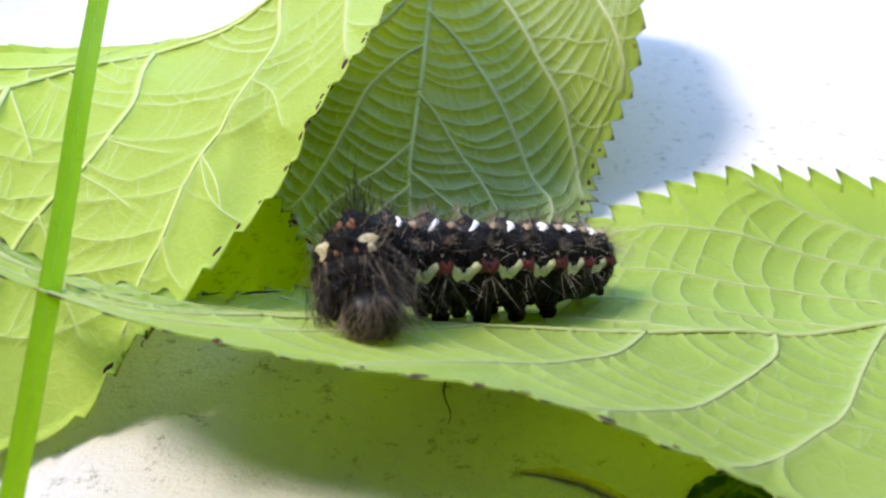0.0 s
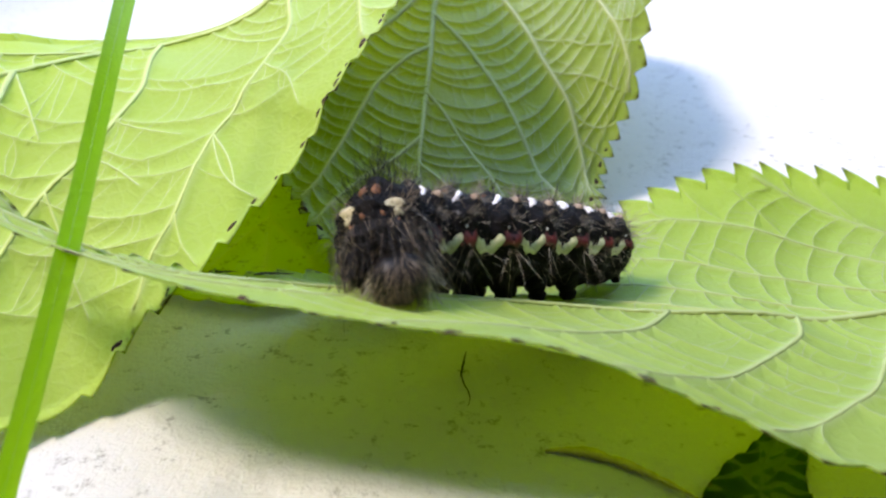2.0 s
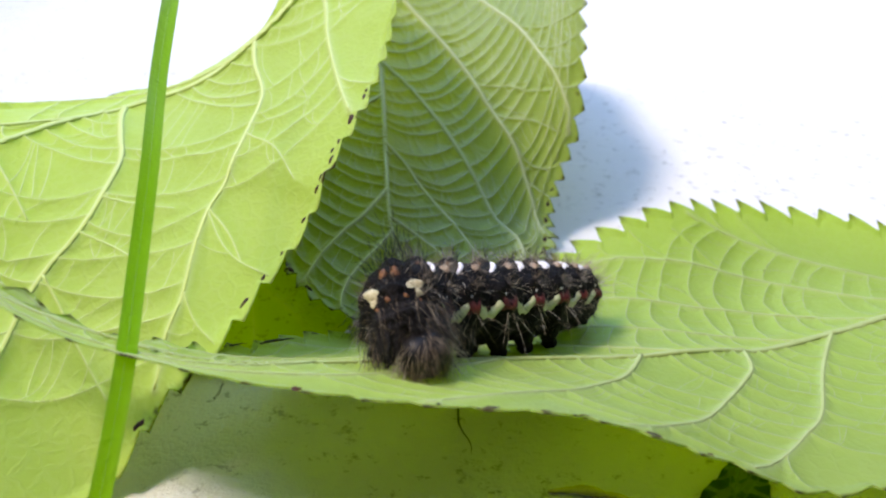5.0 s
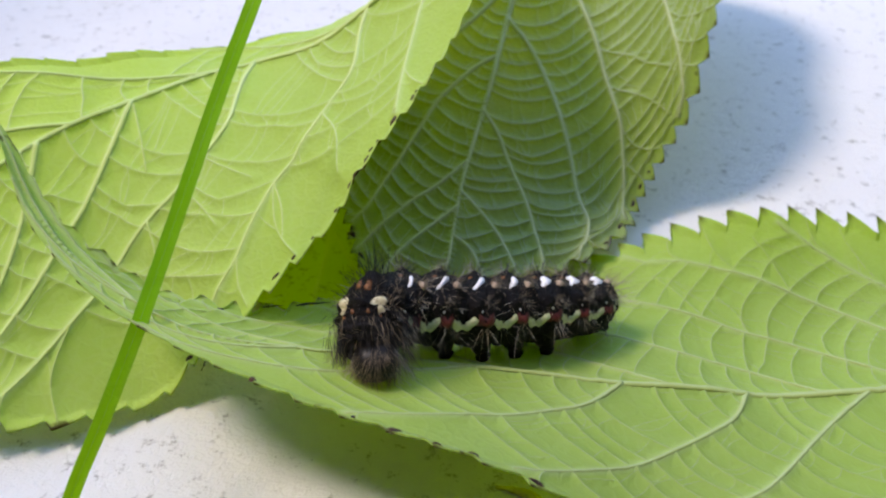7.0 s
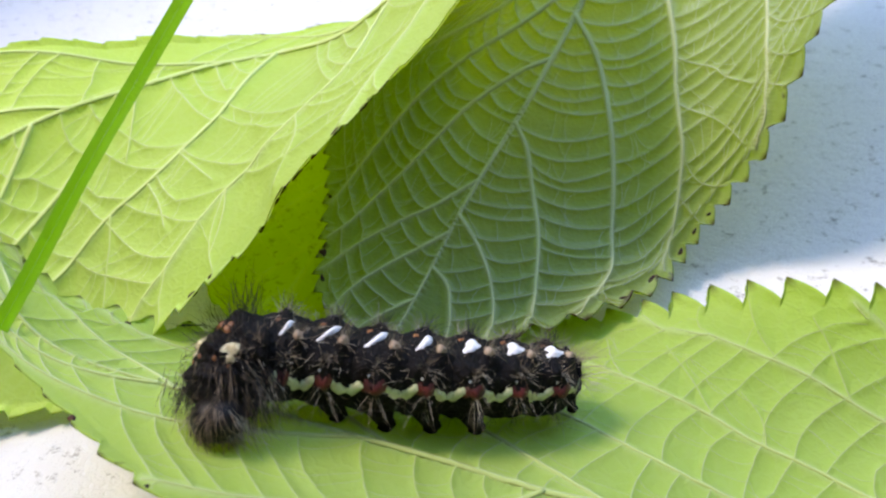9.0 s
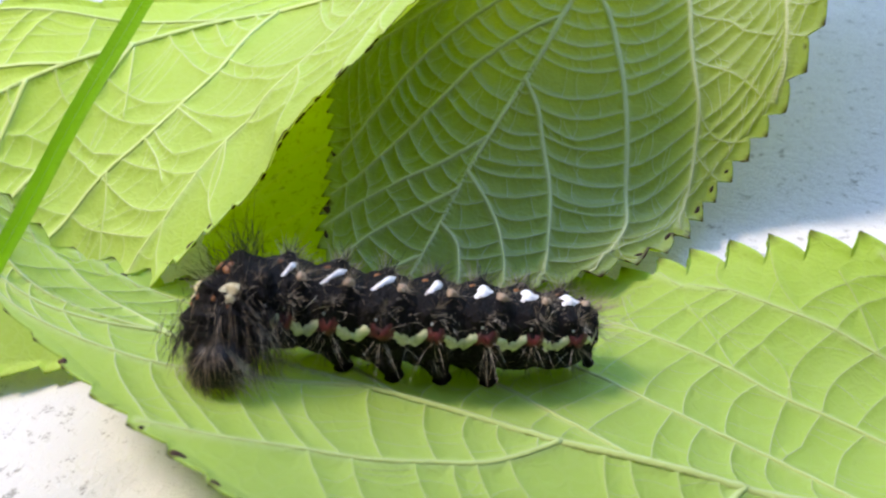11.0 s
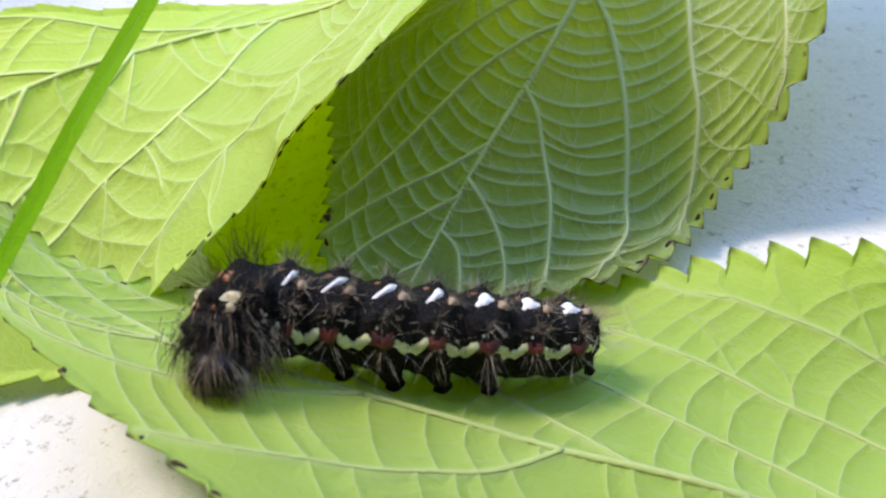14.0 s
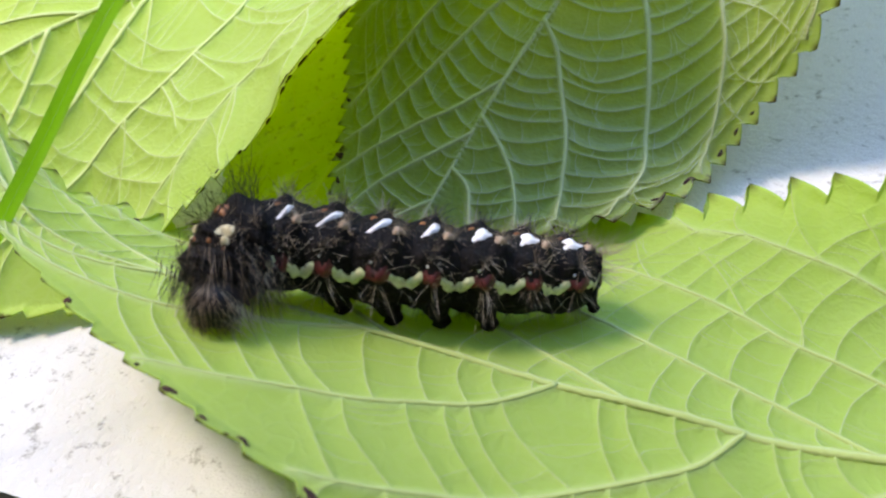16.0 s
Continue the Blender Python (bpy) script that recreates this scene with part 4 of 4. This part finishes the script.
def caterpillar():
    root = thing("caterpillar", "hairy black caterpillar with white spots and cream flank marks", "caterpillar")
    m_tail, m_front = spine_length_at(14.0, 66.2), spine_length_at(-4.4, 53.4)
    step = (m_front - m_tail) / 6
    spans = [(0.1, m_tail - step / 2)]
    spans += [(m_tail + step * (i - 0.5), m_tail + step * (i + 0.5)) for i in range(7)]
    m = spans[-1][1]
    left = SPINE_LEN - m
    spans += [(m, m + left * 0.34), (m + left * 0.34, m + left * 0.68), (m + left * 0.68, SPINE_LEN)]
    for i, (m0, m1) in enumerate(spans):
        seg = body_segment(root, m0, m1, i)
        size = m1 - m0
        at = lambda k: m0 + size * k
        if 1 <= i <= 7:
            wide = (0.16, 0.15, 0.12, 0.10, 0.085, 0.08, 0.08)[i - 1]
            tall = (11, 11, 12, 13, 14, 14, 13)[i - 1]
            shear = (0.003, 0.004, 0.007, 0.009, 0.011, 0.012, 0.012)[i - 1]
            for sgn in (1, -1):
                th = lambda t: t if sgn > 0 else 180 - t
                patch("white_spot", seg, CHALK, m0, m1, 0.58, th(55), wide * (1.5 if i <= 3 else 1.2), tall * 1.4, -shear * sgn, 0.2, "chalk-white back spot")
                patch("orange_mark", seg, ORANGE, m0, m1, 0.76, th(74), 0.07, 4, 0.0, 0.1, "orange mark")
                patch("tan_wart", seg, TAN, m0, m1, 0.26, th(42), 0.13, 8.5, 0.0, 0.18, "tan wart")
                patch("red_wart", seg, RUST, m0, m1, 0.54, th(-22), 0.25, 14, 0.0, 0.09, "red-brown wart")
                patch("cream_mark", seg, CREAM, m0, m1, 0.17, th(-35), 0.155, 14, 0.009 * sgn, 0.13, "cream flank mark", 3.0)
                patch("cream_mark", seg, CREAM, m0, m1, 0.90, th(-34), 0.14, 17, -0.009 * sgn, 0.13, "cream flank mark", 3.0)
                patch("white_dot", seg, CHALK, m0, m1, 0.66, th(-6), 0.028, 2.6, 0.0, 0.05)
                tuft(seg, HAIR_GREY, at(0.26), th(42), 26, 1.9, 1.0, 0.016, 0.1)
                tuft(seg, HAIR_PALE, at(0.28), th(44), 16, 2.2, 0.9, 0.013, 0.1)
                tuft(seg, HAIR_DARK, at(0.60), th(10), 16, 1.6, 0.8, 0.024, 0.15)
                tuft(seg, HAIR_GREY, at(0.58), th(12), 16, 1.8, 0.9, 0.015, 0.2)
                tuft(seg, HAIR_PALE, at(0.50), th(6), 10, 1.9, 0.9, 0.013, 0.2)
                tuft(seg, HAIR_DARK, at(0.45), th(80), 18, 2.1, 0.7, 0.024, 0.0)
                tuft(seg, HAIR_PALE, at(0.62), th(84), 9, 2.3, 0.8, 0.020, 0.0)
                tuft(seg, HAIR_PALE, at(0.52), th(-30), 8, 3.7, 1.1, 0.015, 0.35, (0, 0, -0.2), area=0.2)
                tuft(seg, HAIR_GREY, at(0.52), th(-30), 3, 2.4, 1.2, 0.014, 0.25, (0, 0, -0.1))
                tuft(seg, HAIR_GREY, at(0.50), th(-66), 4, 1.8, 0.8, 0.015, 0.2)
                tuft(seg, HAIR_DARK, at(0.50), th(-62), 12, 1.4, 0.9, 0.022, 0.2)
        elif i == 0:
            for sgn in (1, -1):
                th = lambda t: t if sgn > 0 else 180 - t
                patch("cream_mark", seg, CREAM, m0, m1, 0.9, th(-14), 0.12, 10, 0.0, 0.1, "cream flank mark")
                for k, t in ((0.3, 60), (0.3, 20), (0.2, -15), (0.6, 40), (0.05, 45), (0.05, 0)):
                    back = -station(at(k))[1] * 0.8
                    tuft(seg, HAIR_PALE if t < 20 else HAIR_GREY, at(k), th(t), 10, 3.7, 0.6, 0.021, 0.1, back)
        else:
            for sgn in (1, -1):
                th = lambda t: t if sgn > 0 else 180 - t
                fwd, low = station(at(0.5))[1], np.array((0, 0, -1.0))
                if i == 8:
                    patch("orange_mark", seg, ORANGE, m0, m1, 0.85, th(80), 0.14, 7, 0.0, 0.12, "orange mark")
                    patch("white_dot", seg, CHALK, m0, m1, 0.5, th(-4), 0.06, 3.5, 0.0, 0.1)
                    patch("red_wart", seg, RUST, m0, m1, 0.3, th(-24), 0.25, 9, 0.0, 0.1, "red-brown wart")
                    tuft(seg, HAIR_DARK, at(0.4), th(84), 26, 3.3, 0.45, 0.028, 0.0, (0, 0, 0.3), area=1.3)
                    tuft(seg, HAIR_DARK, at(0.75), th(68), 20, 3.0, 0.5, 0.028, 0.0, (0, 0, 0.25), area=1.0)
                    tuft(seg, HAIR_GREY, at(0.5), th(38), 12, 1.5, 0.7, 0.020, 0.2)
                    tuft(seg, HAIR_DARK, at(0.5), th(-18), 34, 3.0, 0.4, 0.028, 0.5, low * 0.6, area=0.9)
                    tuft(seg, HAIR_GREY, at(0.5), th(-22), 9, 3.2, 0.6, 0.017, 0.5, low * 0.6, area=0.8)
                    tuft(seg, HAIR_PALE, at(0.5), th(-30), 10, 3.2, 0.7, 0.016, 0.5, low * 0.6, area=0.7)
                if i == 9:
                    patch("pale_spot", seg, PALE_WART, m0, m1, 0.34, th(54), 0.27, 15, 0.006 * sgn, 0.10, "pale buff wart")
                    patch("pale_spot", seg, PALE_WART, m0, m1, 0.68, th(49), 0.18, 8, 0.0, 0.10, "pale buff wart")
                    patch("orange_mark", seg, ORANGE, m0, m1, 0.85, th(74), 0.09, 4, 0.0, 0.12, "orange mark")
                    patch("orange_mark", seg, ORANGE, m0, m1, 0.95, th(48), 0.10, 4, 0.0, 0.12, "orange mark")
                    tuft(seg, HAIR_DARK, at(0.1), th(76), 16, 2.7, 0.5, 0.026, 0.0, fwd * 0.3, area=1.2)
                    tuft(seg, HAIR_GREY, at(0.4), th(44), 16, 1.7, 0.8, 0.020, 0.2, area=0.9)
                    tuft(seg, HAIR_PALE, at(0.4), th(40), 8, 1.8, 0.8, 0.018, 0.2, area=0.9)
                    tuft(seg, HAIR_DARK, at(0.6), th(24), 24, 1.3, 0.35, 0.024, 0.3, fwd * 0.6 + low * 0.5, area=1.3)
                    tuft(seg, HAIR_GREY, at(0.6), th(6), 12 if sgn > 0 else 8, 2.2, 0.5, 0.018, 0.4, fwd * 0.4 + low * 0.7, area=1.0)
                    tuft(seg, HAIR_PALE, at(0.6), th(-20), 14 if sgn > 0 else 8, 2.8, 0.6, 0.016, 0.4, fwd * 0.2 + low * 0.8, area=0.9)
                if i == 10:
                    for k, t in ((0.3, 74), (0.4, 48), (0.4, 22), (0.4, -4), (0.4, -28)):
                        tuft(seg, HAIR_DARK, at(k), th(t), 34, 3.2, 0.40, 0.027, 0.25, fwd * 1.5 + low * 0.9 - 0.55 * outward(at(k), th(t)), area=1.3)
                        tuft(seg, HAIR_GREY, at(k), th(t - 6), 10, 3.3, 0.45, 0.018, 0.25, fwd * 1.5 + low * 0.9 - 0.5 * outward(at(k), th(t)), area=1.3)
                    tuft(seg, HAIR_PALE, at(0.5), th(-30), 10, 2.2, 0.4, 0.016, 0.3, fwd * 0.6 + low * 0.8, area=0.9)
        # short velvet over the whole segment
        for mat, count, reach in ((HAIR_DARK, 150, 0.9), (HAIR_GREY, 46, 1.3), (HAIR_PALE, 12, 1.7)):
            roots, ways, lens = [], [], []
            for _ in range(count):
                m, t = at(random.uniform(0.05, 0.95)), random.uniform(-62, 242)
                roots.append(skin(m, t, 0.0))
                ways.append(outward(m, t) + 0.5 * np.array([random.gauss(0, 1) for _ in range(3)]))
                lens.append(reach * random.uniform(0.5, 1.1))
            hairs("hair_tuft", seg, mat, roots, ways, lens, 0.019, 0.2)
        # legs
        if i in (3, 4, 5, 6):
            for sgn in (1, -1):
                c, t, s, u, r = station(at(0.42), False)
                top = c + sgn * 0.50 * r * s - 0.62 * r * u
                fx, fy = (c + sgn * 0.62 * r * s)[:2]
                leg("proleg", root, SKIN, top, (fx, fy, leaf_height(fx, fy) + 0.12), 1.5, 0.78)
        if i == 0:
            for sgn in (1, -1):
                c, t, s, u, r = station(at(0.5), False)
                top = c + sgn * 0.4 * r * s - 0.5 * r * u
                fx, fy = (c + sgn * 0.5 * r * s - 0.4 * t)[:2]
                leg("proleg", root, SKIN, top, (fx, fy, leaf_height(fx, fy) + 0.12), 0.9, 0.5)
        if i >= 8:
            for sgn in (1, -1):
                c, t, s, u, r = station(at(0.5), False)
                top = c + sgn * 0.4 * r * s - 0.75 * r * u
                leg("leg", root, CHITIN, top, top + np.array((0, 0, -2.1)) + sgn * 0.4 * s, 0.75, 0.2)
    # head
    c, t, s, u, r = station(SPINE_LEN)
    d = unit(t * 0.85 - u * 0.5)
    hc = np.array((-5.15, 46.0, 14.75))
    v2 = unit(np.cross(d, s))
    verts, faces = [], []
    nu, nv = 14, 22
    for i in range(nu + 1):
        ph = math.pi * i / nu
        for j in range(nv):
            th = 2 * math.pi * j / nv
            x, y, z = math.sin(ph) * math.cos(th), math.sin(ph) * math.sin(th), math.cos(ph)
            lobe = 1 + 0.10 * abs(x) - 0.05 * math.exp(-(x / 0.12) ** 2) * (y > 0)
            verts.append(hc + 1.98 * lobe * (x * s + y * 0.95 * v2 + z * 0.95 * d))
    for i in range(nu):
        for j in range(nv):
            a, b = i * nv + j, i * nv + (j + 1) % nv
            faces.append((a, b, b + nv, a + nv))
    head = mesh_object("head", np.array(verts) * MM, faces, CHITIN, root, "glossy black head hidden under long hair")
    roots, ways, lens = [], [], []
    while len(roots) < 520:
        a = random.uniform(0, 2 * math.pi)
        way = math.cos(a) * s + abs(math.sin(a)) * u * 0.9 + d * random.uniform(-0.3, 1.2)
        way = way / np.linalg.norm(way)
        # the face itself stays bare
        if way @ d > 0.74 and way @ u < 0.35:
            continue
        fall = np.array((0, 0, -1.0)) + 0.25 * d
        roots.append(hc + 1.9 * way)
        ways.append(unit(fall - (fall @ way) * way) * 0.9 + way * random.uniform(0.02, 0.22) + np.array([random.gauss(0, 0.13) for _ in range(3)]))
        lens.append(random.uniform(0.8, 2.3) * random.uniform(0.75, 1.0))
    hairs("hair_tuft", head, HAIR_GREY, roots[:320], ways[:320], lens[:320], 0.021, 0.15)
    for sgn in (1, -1):
        base = hc + sgn * 1.8 * s + 0.7 * u + 0.3 * d
        lots = 46 if sgn > 0 else 30
        hairs("hair_tuft", head, HAIR_PALE, [base + np.array([random.gauss(0, 0.5) for _ in range(3)]) for _ in range(lots)], [np.array((0, 0, -1.0)) + 0.7 * sgn * s + 0.2 * d + np.array([random.gauss(0, 0.28) for _ in range(3)]) for _ in range(lots)], [random.uniform(1.6, 3.6) for _ in range(lots)], 0.017, 0.2)
    # pale lip and the two jaws under the face
    lip = np.array([hc + 1.93 * unit(d * 0.95 - u * 0.42 + k * s) for k in np.linspace(-0.34, 0.34, 9)])
    v, f = half_tube(lip, np.tile(d, (9, 1)), np.full(9, 0.09), 7, 0.8)
    mesh_object("lip", v * MM, f, PALE_WART, head, "thin pale lip line")
    for sgn in (1, -1):
        top = hc + 1.84 * unit(d * 0.9 - u * 0.6 + sgn * 0.22 * s)
        leg("jaw", head, CHITIN, top, top - 0.55 * u + 0.2 * d - sgn * 0.15 * s, 0.34, 0.16)
    hairs("hair_tuft", head, HAIR_DARK, roots[320:], ways[320:], lens[320:], 0.022, 0.15)
    return root


caterpillar()


# ---- crumbs ----
def crumb(label, points, width, seed, mat=CRUMB):
    """A thin, crooked, tapering bit of dry plant."""
    p, _ = catmull(points, 24)
    rng = np.random.default_rng(seed)
    p = p + np.cumsum(rng.normal(0, 0.03, p.shape), axis=0) * (1, 1, 0.3)
    r = width * np.interp(np.linspace(0, 1, 24), [0, 0.2, 0.6, 1], [0.35, 1.0, 0.8, 0.15]) * rng.uniform(0.7, 1.25, 24)
    v, f = half_tube(p, np.tile((0.0, 0.0, 1.0), (24, 1)), r, 7, 0.6)
    return tagged(mesh_object("plant_crumb", v * MM, f, mat), label, "plant debris", "dry plant crumbs")


crumb("dark dry sliver on the edge of the pale leaf", [(-18.7, 60.1, 7.55), (-17.2, 61.6, 6.9), (-15.4, 63.4, 6.0)], 0.22, 1)
crumb("dark dry sliver on the edge of the pale leaf", [(-21.6, 56.9, 9.5), (-20.6, 58.0, 8.9), (-19.5, 58.9, 8.35)], 0.16, 2)
crumb("small dark crumb lying on the pale leaf", [(-24.7, 54.0, 11.55), (-24.2, 53.9, 11.4), (-23.8, 53.8, 11.25)], 0.20, 3)
crumb("dark crooked stalk lying on the white board", [(0.7, 60.0, -0.55), (0.0, 56.2, -0.5), (0.5, 53.6, -0.55), (0.3, 51.8, -0.6)], 0.12, 4)
crumb("yellow straw stalk lying on the white board", [(6.2, 45.8, -0.4), (9.0, 45.3, -0.2), (12.2, 43.8, -0.2), (15.4, 41.3, -0.2), (17.2, 39.6, -0.3)], 0.5, 6, STRAW)
crumb("thin dark stalk hanging under the leaf edge", [(-19.6, 42.0, 16.2), (-19.9, 42.1, 15.2), (-20.2, 42.3, 14.4)], 0.12, 5)


# ---- what moves ----
def motions():
    rows = [(0.0, -14.0, -1.0), (0.5, -13.0, -1.0), (1.0, -12.0, -0.8), (1.5, -11.0, -0.4), (2.0, -9.5, -0.6), (2.5, -10.0, -0.5), (3.0, -10.5, -0.5), (3.5, -9.5, -0.4), (4.0, -6.5, 0.0), (5.2, -4.5, 0.2), (6.5, -2.5, 0.4), (7.0, 0.0, 0.0), (9.0, 0.5, -0.2), (12.5, -0.5, 0.0), (16.0, 0.0, 0.0)]
    gx, gy, gz = GRASS_PIVOT * MM
    walk(grass, [(t, pose(gx + dx * MM, gy, gz, 0, angle, 0)) for t, angle, dx in rows])


motions()
